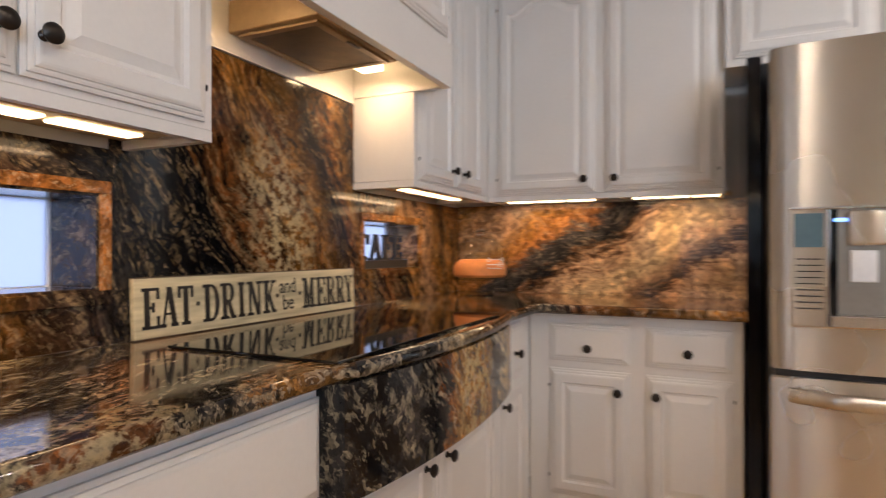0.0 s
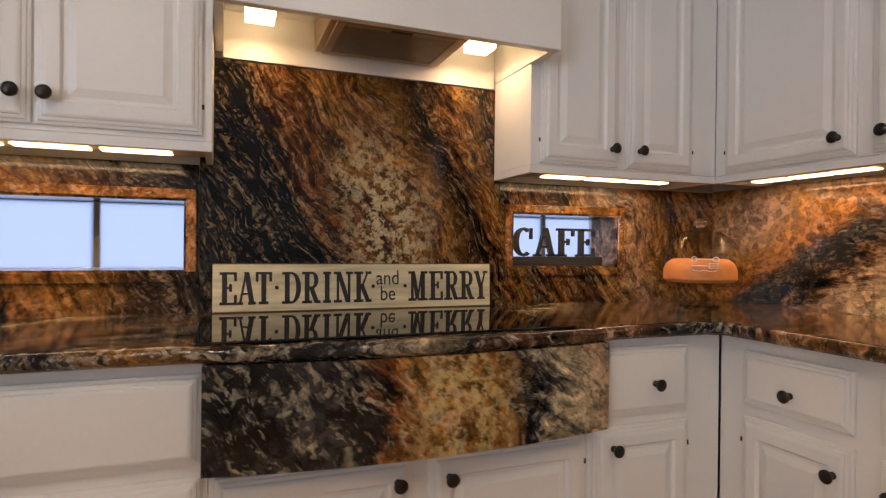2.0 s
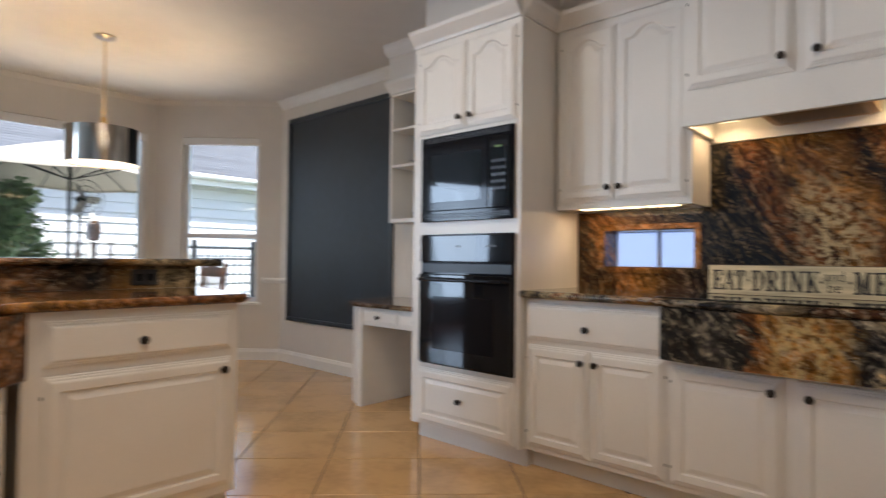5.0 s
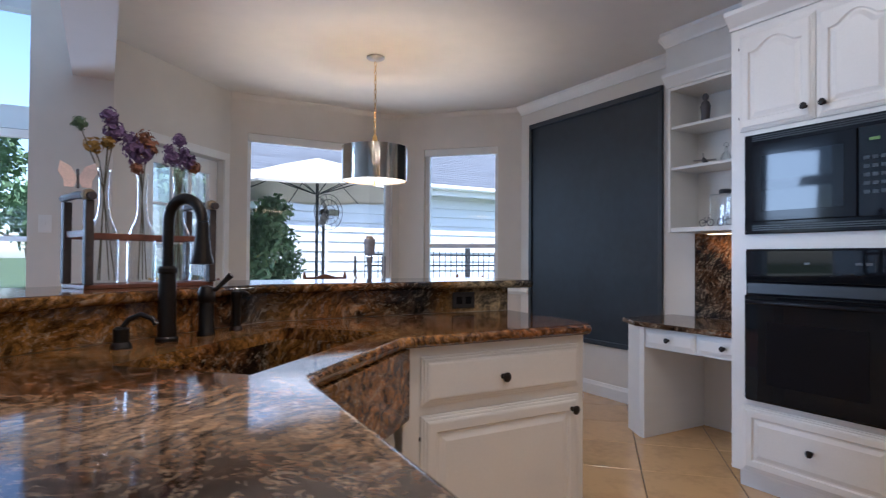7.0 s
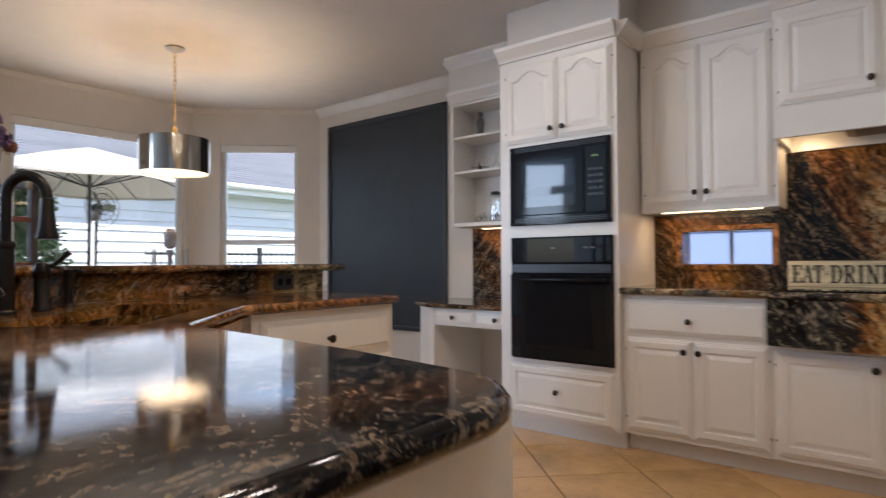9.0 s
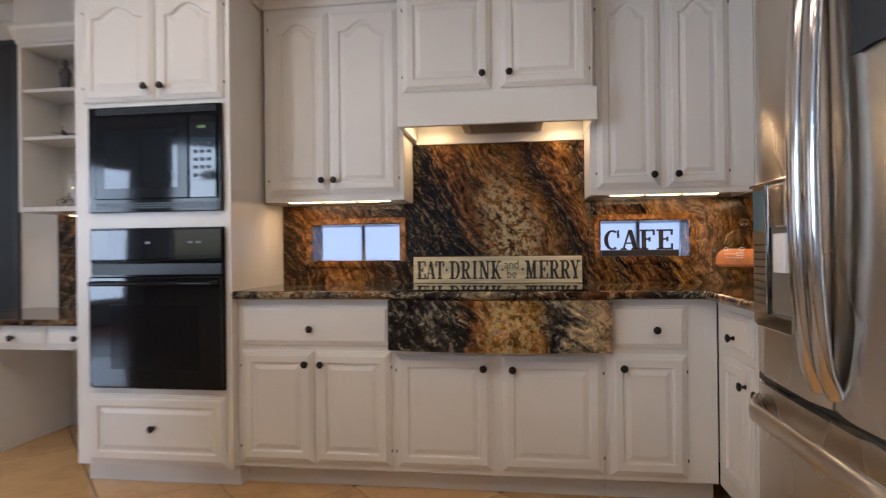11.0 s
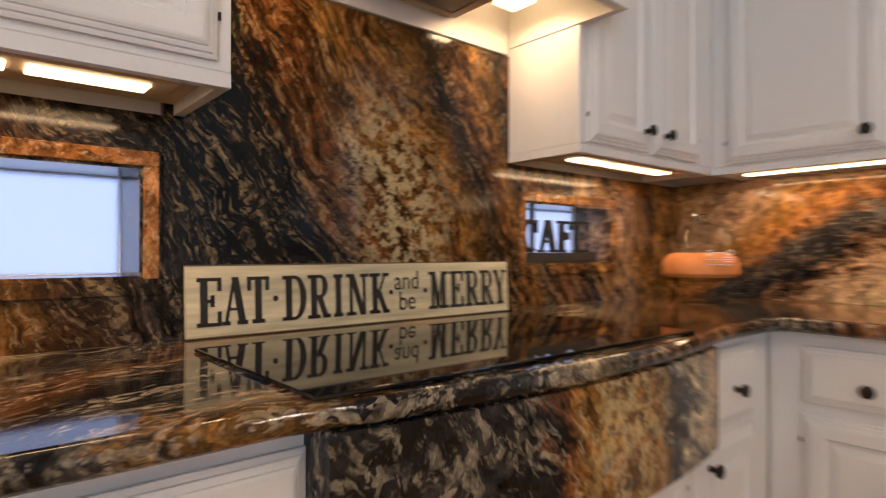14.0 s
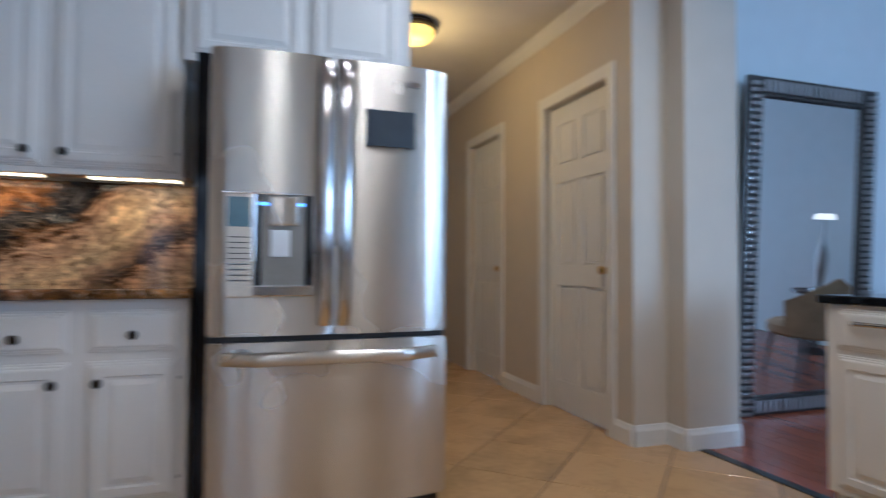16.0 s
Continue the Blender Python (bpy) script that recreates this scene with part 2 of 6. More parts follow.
for o, i in ((_f.outputs[1], _x.inputs[0]), (_a.outputs[0], _x.inputs[1]), (_g.outputs[0], _x.inputs[2]), (_x.outputs[0], _n.nodes["Material Output"].inputs[0])):
    _n.links.new(o, i)
M_DOME = M_THIN.copy()
M_DOME.name = "dome_glass"
for _k in M_DOME.node_tree.nodes:
    if _k.type == "BSDF_GLOSSY":
        _k.inputs[0].default_value, _k.inputs["Roughness"].default_value = (0.38, 0.36, 0.34, 1), 0.03
    if _k.type == "LAYER_WEIGHT":
        _k.inputs[0].default_value = 0.08
M_ETCH = mat("etched_white", (0.85, 0.85, 0.85), 0.5)
M_MIRROR = mat("mirror_silver", (0.88, 0.90, 0.91), 0.015, 1.0, vary=0.01)
M_FRAME = mat("pewter_frame", (0.07, 0.065, 0.06), 0.32, 0.6, vary=0.3)
M_FROST = bpy.data.materials.new("frosted_pane")
M_FROST.use_nodes = True
_n = M_FROST.node_tree
_t = _n.nodes.new("ShaderNodeBsdfTranslucent")
_t.inputs[0].default_value = (0.50, 0.56, 0.70, 1)
_n.links.new(_t.outputs[0], _n.nodes["Material Output"].inputs[0])

G_SPLASH = granite("granite_splash", (0, 0.93, 0.36), 0.65, 3.10, [(0.0, BROWN), (0.06, ORANGE), (0.11, GOLD), (0.16, BROWN), (0.24, CHAR), (0.28, BLACK), (0.37, BLACK), (0.39, BROWN), (0.42, RUST), (0.445, BROWN), (0.47, GOLD), (0.51, RUST), (0.535, GOLD), (0.56, BROWN), (0.575, BLACK), (0.59, BROWN), (0.61, RUST), (0.635, GOLD), (0.66, BLACK), (0.69, RUST), (0.74, BROWN), (0.755, BLACK), (0.775, GOLD), (0.84, PINK), (0.88, GOLD), (0.92, BROWN), (0.94, GOLD), (1.0, ORANGE)],
    turn=(36, 0, 0), squash=(1, 0.38, 2.2), veins=0.95, warp=0.30, tone=0.62, rough=0.09, flecks=0.45, fleck=(0.40, 0.29, 0.15, 1), cloud=((-1.2, 1.45, 1.17), (0.5, 0.17, 0.40), (0.46, 0.36, 0.20), 0.85))
G_NORTH = granite("granite_north_splash", (0.55, 0, -0.83), -1.72, -0.70, [(0.0, GOLD), (0.16, PINK), (0.24, GOLD), (0.30, ORANGE), (0.36, CHAR), (0.44, BLACK), (0.48, BROWN), (0.52, PINK), (0.66, CREAM), (0.74, PINK), (0.79, CHAR), (0.815, BROWN), (0.84, PINK), (1.0, CREAM)],
    turn=(0, -12, 0), squash=(2.2, 1, 0.5), veins=0.35, warp=0.26, tone=0.95, flecks=0.22, cells=0.2)
G_TOP = granite("granite_counter", (0.75, 0.66, 0), -1.2, 2.6, [(0.0, BROWN), (0.09, ORANGE), (0.13, BLACK), (0.185, CHAR), (0.20, CREAM), (0.215, BLACK), (0.255, CHAR), (0.275, RUST), (0.29, BLACK), (0.335, CHAR), (0.35, GOLD), (0.365, BLACK), (0.43, CHAR), (0.455, CREAM), (0.475, BLACK), (0.53, RUST), (0.555, BLACK), (0.60, CHAR), (0.64, RUST), (0.72, GOLD), (0.8, ORANGE), (0.9, GOLD), (1.0, CHAR)],
    turn=(0, 0, 12), squash=(0.40, 2.4, 1), veins=0.95, warp=0.36, flecks=0.6, cells=0.5, tone=0.8, cloud=((-0.66, 0.42, 0.90), (0.18, 0.27, 0.4), (0.48, 0.39, 0.23), 0.6))
G_APRON = granite("granite_apron", (0, 0.98, 0.18), 0.95, 2.12, [(0.0, CHAR), (0.16, BLACK), (0.27, CHAR), (0.36, BLACK), (0.40, RUST), (0.46, GOLD), (0.52, OCHRE), (0.60, GOLD), (0.66, OCHRE), (0.69, BLACK), (0.74, CHAR), (0.80, CREAM), (0.86, PINK), (0.91, CHAR), (1.0, BLACK)],
    turn=(48, 0, 0), squash=(1, 0.5, 1.7), veins=0.85, warp=0.26, grain=0.9, flecks=0.42, fleck=(0.50, 0.43, 0.29, 1), cells=0.5, tone=0.98, cloud=((-0.58, 1.49, 0.77), (0.4, 0.19, 0.22), (0.54, 0.40, 0.17), 0.7))
G_ISLE = granite("granite_island", (0.55, 0.83, 0), -1.6, 3.4, [(0.0, CHAR), (0.18, BLACK), (0.28, BROWN), (0.36, RUST), (0.42, GOLD), (0.45, RUST), (0.49, GOLD), (0.53, BROWN), (0.56, RUST), (0.60, PINK), (0.635, BROWN), (0.665, BLACK), (0.695, CHAR), (0.72, BROWN), (0.75, BLACK), (0.82, CHAR), (0.9, BLACK), (1.0, CHAR)],
    turn=(0, 0, -48), squash=(0.62, 1.5, 1), veins=0.95, warp=0.42, grain=1.5, tone=0.85, rough=0.02, flecks=0.26, fleck=(0.42, 0.31, 0.20, 1), cells=0.45)
G_BAR = granite("granite_bar", (0.95, -0.2, 0.1), 0.2, 2.9, [(0.0, BROWN), (0.08, GOLD), (0.13, CHAR), (0.22, BLACK), (0.28, CREAM), (0.33, GOLD), (0.37, CHAR), (0.44, BROWN), (0.52, ORANGE), (0.58, GOLD), (0.64, BLACK), (0.70, ORANGE), (0.80, GOLD), (0.88, RUST), (0.94, CHAR), (1.0, RUST)],
    turn=(0, 25, 0), squash=(1.8, 1, 0.5), veins=0.9, warp=0.4, flecks=0.5, tone=0.65)

# ---- mesh helpers ----


def part(name, bm, material, parent=None, label="", smooth=False):
    """Links a bmesh as one mesh object under a thing or a part."""
    me = bpy.data.meshes.new(name)
    bmesh.ops.recalc_face_normals(bm, faces=bm.faces)
    bm.to_mesh(me)
    bm.free()
    me.materials.append(material)
    if smooth:
        me.shade_smooth()
        me.set_sharp_from_angle(angle=radians(38))
    ob = new(name, me)
    ob.parent = parent
    if label:
        ob["label"] = label
    return ob


def thing(name, m, label, category, group="", kind=""):
    ob = new(name)
    ob.empty_display_size = 0.1
    ob.matrix_world = m
    return tagged(ob, label, category, group, kind)


def box(bm, x0, x1, y0, y1, z0, z1, bevel=0.0, seg=2):
    r = bmesh.ops.create_cube(bm, size=1.0, matrix=Matrix.LocRotScale(((x0 + x1) / 2, (y0 + y1) / 2, (z0 + z1) / 2), None, (abs(x1 - x0), abs(y1 - y0), abs(z1 - z0))))
    if bevel:
        edges = {e for v in r["verts"] for e in v.link_edges}
        bmesh.ops.bevel(bm, geom=list(edges), offset=bevel, segments=seg, affect="EDGES", profile=0.6)
    return bm


def boxed(*a, **k):
    return box(bmesh.new(), *a, **k)


def prism(bm, outline, z0, z1, bevel=0.0, seg=3):
    """An upright prism over a plan outline; bevel rounds its upper and lower rims."""
    low = [bm.verts.new((x, y, z0)) for x, y in outline]
    top = [bm.verts.new((x, y, z1)) for x, y in outline]
    n = len(outline)
    rims = []
    f1, f2 = bm.faces.new(low[::-1]), bm.faces.new(top)
    for i in range(n):
        bm.faces.new((low[i], low[(i + 1) % n], top[(i + 1) % n], top[i]))
    if bevel:
        rims = list(f1.edges) + list(f2.edges)
        bmesh.ops.bevel(bm, geom=rims, offset=bevel, segments=seg, affect="EDGES", profile=0.5)
    return bm


def lathe(bm, profile, seg=24, m=Matrix(), caps=True):
    """A body of revolution about z from (radius, height) pairs."""
    rings = []
    for r, h in profile:
        rings.append([bm.verts.new(m @ Vector((max(r, 1e-4) * math.cos(2 * math.pi * i / seg), max(r, 1e-4) * math.sin(2 * math.pi * i / seg), h))) for i in range(seg)])
    for a, b in zip(rings, rings[1:]):
        for i in range(seg):
            bm.faces.new((a[i], a[(i + 1) % seg], b[(i + 1) % seg], b[i]))
    if caps:
        bm.faces.new(rings[0][::-1])
        bm.faces.new(rings[-1])
    return bm


def tube(bm, points, radius, seg=10, closed=False):
    """A round bar along points; radius may be a list."""
    pts = [Vector(p) for p in points]
    rads = radius if isinstance(radius, (list, tuple)) else [radius] * len(pts)
    rings = []
    side = None
    for i, p in enumerate(pts):
        d = (pts[min(i + 1, len(pts) - 1)] - pts[max(i - 1, 0)]).normalized()
        ref = side or (Vector((0, 0, 1)) if abs(d.z) < 0.9 else Vector((1, 0, 0)))
        a = (ref - d * ref.dot(d)).normalized()
        side = a
        b = d.cross(a)
        rings.append([bm.verts.new(p + (a * math.cos(2 * math.pi * k / seg) + b * math.sin(2 * math.pi * k / seg)) * rads[i]) for k in range(seg)])
    for r0, r1 in zip(rings, rings[1:]):
        for k in range(seg):
            bm.faces.new((r0[k], r0[(k + 1) % seg], r1[(k + 1) % seg], r1[k]))
    bm.faces.new(rings[0][::-1])
    bm.faces.new(rings[-1])
    return bm


def facing(x, y, z, degrees):
    """A frame at a front: x to the viewer's right, y up, z out towards the way given in degrees from +x."""
    w = Vector((math.cos(radians(degrees)), math.sin(radians(degrees)), 0))
    u = Vector((0, 0, 1)).cross(w)
    m = Matrix((u, (0, 0, 1), w)).transposed().to_4x4()
    m.translation = (x, y, z)
    return m


EAST, NORTH, WEST, SOUTH = 0, 90, 180, 270


def panel_bm(u0, u1, v0, v1, arch=0.0, flat=False, t=0.02, margin=0.052):
    """A raised-panel door or drawer front with a moulded edge, its back at z = 0."""
    bm = bmesh.new()
    n = 12
    loops = [(0, 0), (0, t * 0.34), (0.004, t * 0.42), (0.0075, t * 0.44), (0.0085, t * 0.60), (0.013, t * 0.68), (0.0165, t * 0.70), (0.0175, t * 0.84), (0.022, t * 0.96), (0.026, t)]
    if not flat:
        loops += [(margin, t), (margin + 0.006, t - 0.008), (margin + 0.014, t - 0.008), (margin + 0.034, t - 0.001)]
    rings = []
    for inset, w in loops:
        ring = [(u0 + inset, v0 + inset), (u1 - inset, v0 + inset)]
        for i in range(n + 1):
            s = i / n
            rise = arch if inset > 0.03 else 0.0
            drop = rise * (1 - max(0.0, math.sin(math.pi * min(1, max(0, (s - 0.14) / 0.72)))))
            ring.append((u1 - inset + (u0 - u1 + 2 * inset) * s, v1 - inset - drop))
        rings.append([bm.verts.new((u, v, w)) for u, v in ring])
    for a, b in zip(rings, rings[1:]):
        k = len(a)
        for i in range(k):
            bm.faces.new((a[i], a[(i + 1) % k], b[(i + 1) % k], b[i]))
    bm.faces.new(rings[0][::-1])
    bm.faces.new(rings[-1])
    return bm


def shared(name, bm, material, smooth=True):
    ob = part(name, bm, material, smooth=smooth)
    me = ob.data
    bpy.data.objects.remove(ob)
    return me


KNOB = shared("knob", lathe(bmesh.new(), [(0.009, 0), (0.009, 0.003), (0.0055, 0.006), (0.0055, 0.014), (0.013, 0.018), (0.0165, 0.023), (0.0165, 0.026), (0.012, 0.030), (0.004, 0.0315)], 20), M_KNOB)


def knob(parent, u, v, w):
    ob = new("knob", KNOB)
    ob.parent = parent
    ob.matrix_local = Matrix.Translation((u, v, w))
    ob["label"] = "dark bronze mushroom knob"
    return ob


HINGE = shared("hinge", tube(bmesh.new(), [(0, -0.006, 0), (0, 0.006, 0)], 0.003, 8), M_KNOB)


def cabinet(label, m, u0, u1, v0, v1, depth, fronts, toe=0.0, category="cabinet", name="kitchen_cabinet", group="", under=False):
    """A cabinet unit in a front frame m; fronts are (kind, u0, u1, v0, v1, knob place, arch)."""
    c = thing(name, m, label, category, group)
    lift = 0.024 if under else toe
    part("body", boxed(u0, u1, v0 + lift, v1, -depth, 0, 0.0015, 1), M_CAB, c)
    if toe:
        part("toe_kick", boxed(u0, u1, v0, v0 + toe, -depth, -0.075), M_CAB, c)
    if under:
        part("bottom_panel", boxed(u0 + 0.02, u1 - 0.02, v0 + 0.020, v0 + 0.0235, -depth + 0.002, -0.02), M_CABIN, c, "bare wood underside")
        part("light_rail", boxed(u0, u1, v0, v0 + 0.0235, -0.019, 0), M_CAB, c)
        for a in (u0, u1 - 0.018):
            part("side_lip", boxed(a, a + 0.018, v0, v0 + 0.0235, -depth, -0.0195), M_CAB, c)
    for kind, a, b, lo, hi, k, arch in fronts:
        d = part(kind, panel_bm(a, b, lo, hi, arch, flat=(kind == "drawer_front" and hi - lo < 0.25 and arch == 0)), M_CAB, c)
        d.matrix_local = Matrix.Translation((0, 0, 0.001))
        if k:
            knob(d, k[0], k[1], 0.02)
            if kind == "door":
                side = a - 0.003 if k[0] > (a + b) / 2 else b + 0.003
                for v in (lo + 0.07, hi - 0.07):
                    h = new("hinge", HINGE)
                    h.parent, h.location = d, (side, v, 0.006)
                    h["label"] = "small dark hinge pin"
    return c

M_MULL = mat("grey_metal_bar", (0.24, 0.21, 0.18), 0.5)

# ---- large structure ----
CEIL = 2.70


def wall(name, p0, p1, z0, z1, thick, openings=(), material=None, label="painted plaster wall"):
    """A wall along p0-p1 whose body lies to the right of that way; openings are (s0, s1, z0, z1)."""
    p0, p1 = Vector(p0), Vector(p1)
    length = (p1 - p0).length
    ang = math.atan2(p1.y - p0.y, p1.x - p0.x)
    ss = sorted({0.0, length, *(o[0] for o in openings), *(o[1] for o in openings)})
    zz = sorted({z0, z1, *(o[2] for o in openings), *(o[3] for o in openings)})
    bm = bmesh.new()
    for a, b in zip(ss, ss[1:]):
        run = None
        for lo, hi in zip(zz, zz[1:]):
            cut = any(o[0] <= (a + b) / 2 <= o[1] and o[2] <= (lo + hi) / 2 <= o[3] for o in openings)
            if not cut:
                run = (run[0], hi) if run else (lo, hi)
            if run and (cut or hi == zz[-1]):
                box(bm, a, b, -thick, 0, *run)
                run = None
    ob = part(name, bm, material or M_WALL)
    ob.matrix_world = Matrix.Translation((p0.x, p0.y, 0)) @ Matrix.Rotation(ang, 4, "Z")
    tagged(ob, label, "wall", kind="structure")
    return ob


A, B, C, D = (-1.48, -3.42), (-0.58, -4.40), (1.17, -4.40), (2.13, -3.45)
WIN1, WIN2 = (0.38, 0.885, 1.035, 1.245), (1.935, 2.385, 1.045, 1.240)
wall("wall_west", (-1.22, 3.02), (-1.22, -0.56), 0, CEIL, 0.16, [(3.02 - WIN1[1], 3.02 - WIN1[0], *WIN1[2:]), (3.02 - WIN2[1], 3.02 - WIN2[0], *WIN2[2:])])
wall("wall_alcove", (-1.48, -0.56), A, 0, CEIL, 0.15)
wall("wall_jog", (-1.22, -0.56), (-1.63, -0.56), 0, CEIL, -0.1)
wall("wall_bay_side", A, B, 0, CEIL, 0.15, [(0.24, 1.05, 0.60, 2.32)])
wall("wall_bay", B, C, 0, CEIL, 0.15, [(0.085, 1.595, 0.60, 2.335)])
wall("wall_bay_door", C, D, 0, CEIL, 0.15, [(0.10, 1.02, 0.0, 2.04)])
wall("wall_switch", D, (2.62, -3.45), 0, 3.6, 0.15)
wall("wall_return", (2.45, -3.60), (2.45, -4.9), 0, 3.6, 0.15)
wall("wall_living_south", (2.3, -4.9), (6.35, -4.9), 0, 3.6, 0.15, [(0.25, 1.35, 0.35, 2.25), (0.25, 1.35, 2.45, 3.3), (1.7, 3.2, 0.35, 2.4)], material=M_BLUE, label="pale blue painted wall")
wall("wall_living_east", (6.2, -4.9), (6.2, 3.3), 0, 3.6, 0.15, [(0.45, 1.55, 0.5, 2.35), (0.45, 1.55, 2.5, 3.1)], material=M_BLUE, label="pale blue painted wall")
wall("wall_front_room", (6.2, 3.15), (2.90, 3.15), 0, 3.6, 0.15, material=M_BLUE, label="pale blue painted wall")
wall("wall_pillar", (2.58, 2.61), (2.58, 3.30), 0, CEIL, 0.37, label="pillar wall painted tan with amber lamplight in the colour", material=M_HALLWALL)
wall("wall_hall_return", (2.58, 2.76), (2.35, 2.76), 0, CEIL, 0.14, material=M_HALLWALL)
wall("wall_hall_east", (2.35, 6.6), (2.35, 2.90), 0, CEIL, -0.14, [(6.6 - 3.77, 6.6 - 2.99, 0, 2.14), (6.6 - 5.25, 6.6 - 4.55, 0, 2.14)], material=M_HALLWALL)
wall("wall_hall_end", (1.0, 6.6), (2.6, 6.6), 0, CEIL, -0.12)
wall("wall_hall_west", (1.075, 2.85), (1.075, 6.6), 0, CEIL, -0.12)
wall("wall_north", (1.075, 2.87), (-1.36, 2.87), 0, CEIL, 0.14)
wall("wall_header", (2.38, 1.15), (2.38, -3.45), 2.40, 3.6, 0.25, label="painted plaster beam between kitchen and tall room")
wall("wall_header_side", (2.13, 1.25), (2.76, 1.25), CEIL - 0.15, 3.6, 0.1)
wall("wall_header_front", (2.66, 3.15), (2.66, 1.252), CEIL - 0.15, 3.6, 0.1)

bm = bmesh.new()
prism(bm, [(-1.63, 3.0), (-1.63, -3.5), (-0.6, -4.56), (1.2, -4.56), (2.13, -3.65), (2.13, 1.25), (2.66, 1.25), (2.66, 6.7), (1.0, 6.7), (1.0, 3.0)], CEIL, CEIL + 0.12)
tagged(part("ceiling", bm, M_CEIL), "lightly textured white plaster ceiling", "ceiling", kind="structure")
tagged(part("ceiling_high", boxed(2.10, 6.35, -5.05, 3.3, 3.6, 3.72), M_CEIL), "white plaster ceiling of the tall room", "ceiling", kind="structure")
bm = prism(bmesh.new(), [(-1.63, 3.0), (-1.63, -3.5), (-0.6, -4.56), (1.2, -4.56), (2.28, -3.5), (2.66, -3.6), (2.68, 6.7), (1.0, 6.7), (1.0, 3.0)], -0.12, -0.006)
floor = tagged(part("floor", bm, M_GROUT), "glossy beige stone tile floor laid diagonally", "floor", kind="structure")
wood_floor = tagged(part("floor_wood", boxed(2.682, 6.35, -5.05, 3.3, -0.12, -0.004), M_SIGNEDGE), "polished reddish brown wood plank floor", "floor", kind="structure")
tagged(part("threshold", boxed(2.655, 2.71, -3.4, 2.61, -0.004, 0.006, 0.002), M_DARK), "dark wood floor threshold strip", "trim", kind="structure")

# soffits over the cabinets
for s in ((-1.22, -0.70, -0.56, 0.20), (-1.22, -1.02, 0.20, 2.87), (-1.02, 0.975, 2.66, 2.87), (-1.48, -1.15, -1.40, -0.56)):
    tagged(part("soffit", boxed(*s, 2.40, CEIL), M_WALL), "painted soffit over the cabinets", "soffit", kind="structure")


def moulding(name, p0, p1, z, profile, side, material=M_TRIM, label="white moulding"):
    """A moulding along p0-p1; the profile is (out, up) and stands out to the left of the way (side 1) or right (-1)."""
    p0, p1 = Vector((*p0, z)), Vector((*p1, z))
    d = (p1 - p0).normalized()
    out = Vector((-d.y, d.x, 0)) * side
    bm = bmesh.new()
    ends = [[bm.verts.new(p + out * o + Vector((0, 0, u))) for o, u in profile] for p in (p0, p1)]
    n = len(profile)
    for i in range(n):
        bm.faces.new((ends[0][i], ends[0][(i + 1) % n], ends[1][(i + 1) % n], ends[1][i]))
    bm.faces.new(ends[0])
    bm.faces.new(ends[1][::-1])
    return tagged(part(name, bm, material), label, "trim", kind="structure")


CROWN = [(0, 0), (0.012, 0), (0.018, 0.014), (0.05, 0.05), (0.062, 0.064), (0.065, 0.085), (0, 0.085)]
BASE = [(0, 0), (0.016, 0), (0.016, 0.085), (0.010, 0.10), (0.006, 0.115), (0, 0.118)]
RAIL = [(0, 0), (0.014, 0.006), (0.024, 0.03), (0.014, 0.05), (0, 0.056)]
moulding("crown_moulding", (-1.48, -1.40), A, CEIL - 0.087, CROWN, 1)
for a, b in ((A, B), (B, C)):
    moulding("crown_moulding", a, b, CEIL - 0.048, [(o * 0.55, u * 0.55) for o, u in CROWN], 1, M_WALL, "painted slim moulding")
for a, b in (((-1.48, -1.40), (-1.15, -1.40)), ((-1.15, -1.40), (-1.15, -0.56))):
    moulding("crown_moulding", a, b, CEIL - 0.087, CROWN, -1)
for a, b in (((-1.48, -1.40), A), (A, B), (B, C), (D, (2.62, -3.45))):
    moulding("baseboard", a, b, 0.0, BASE, 1)
moulding("baseboard", (2.35, 2.975), (2.35, 2.76), 0, BASE, -1)
moulding("baseboard", (2.35, 4.50), (2.35, 3.82), 0, BASE, -1)
moulding("baseboard", (2.35, 2.76), (2.58, 2.76), 0, BASE, -1)
moulding("baseboard", (2.58, 2.76), (2.58, 2.61), 0, BASE, -1)
moulding("baseboard", (2.58, 2.61), (2.95, 2.61), 0, BASE, -1)
moulding("baseboard", (2.95, 3.15), (6.2, 3.15), 0, BASE, -1)
moulding("crown_moulding", (2.35, 6.6), (2.35, 2.76), CEIL - 0.087, CROWN, -1)
moulding("crown_moulding", (2.35, 2.76), (2.58, 2.76), CEIL - 0.087, CROWN, -1)
moulding("chair_rail", (-1.48, -3.30), A, 0.80, RAIL, 1)
moulding("chair_rail", A, (A[0] + 0.13, A[1] - 0.142), 0.80, RAIL, 1)


# ---- granite splashbacks and counters ----
def plate(x0, x1, y0, y1, z0, z1, hole):
    """A slab in the plane x, with a rectangular hole (y0, y1, z0, z1)."""
    bm = bmesh.new()
    box(bm, x0, x1, y0, hole[0], z0, z1)
    box(bm, x0, x1, hole[1], y1, z0, z1)
    box(bm, x0, x1, hole[0], hole[1], z0, hole[2])
    box(bm, x0, x1, hole[0], hole[1], hole[3], z1)
    return bm


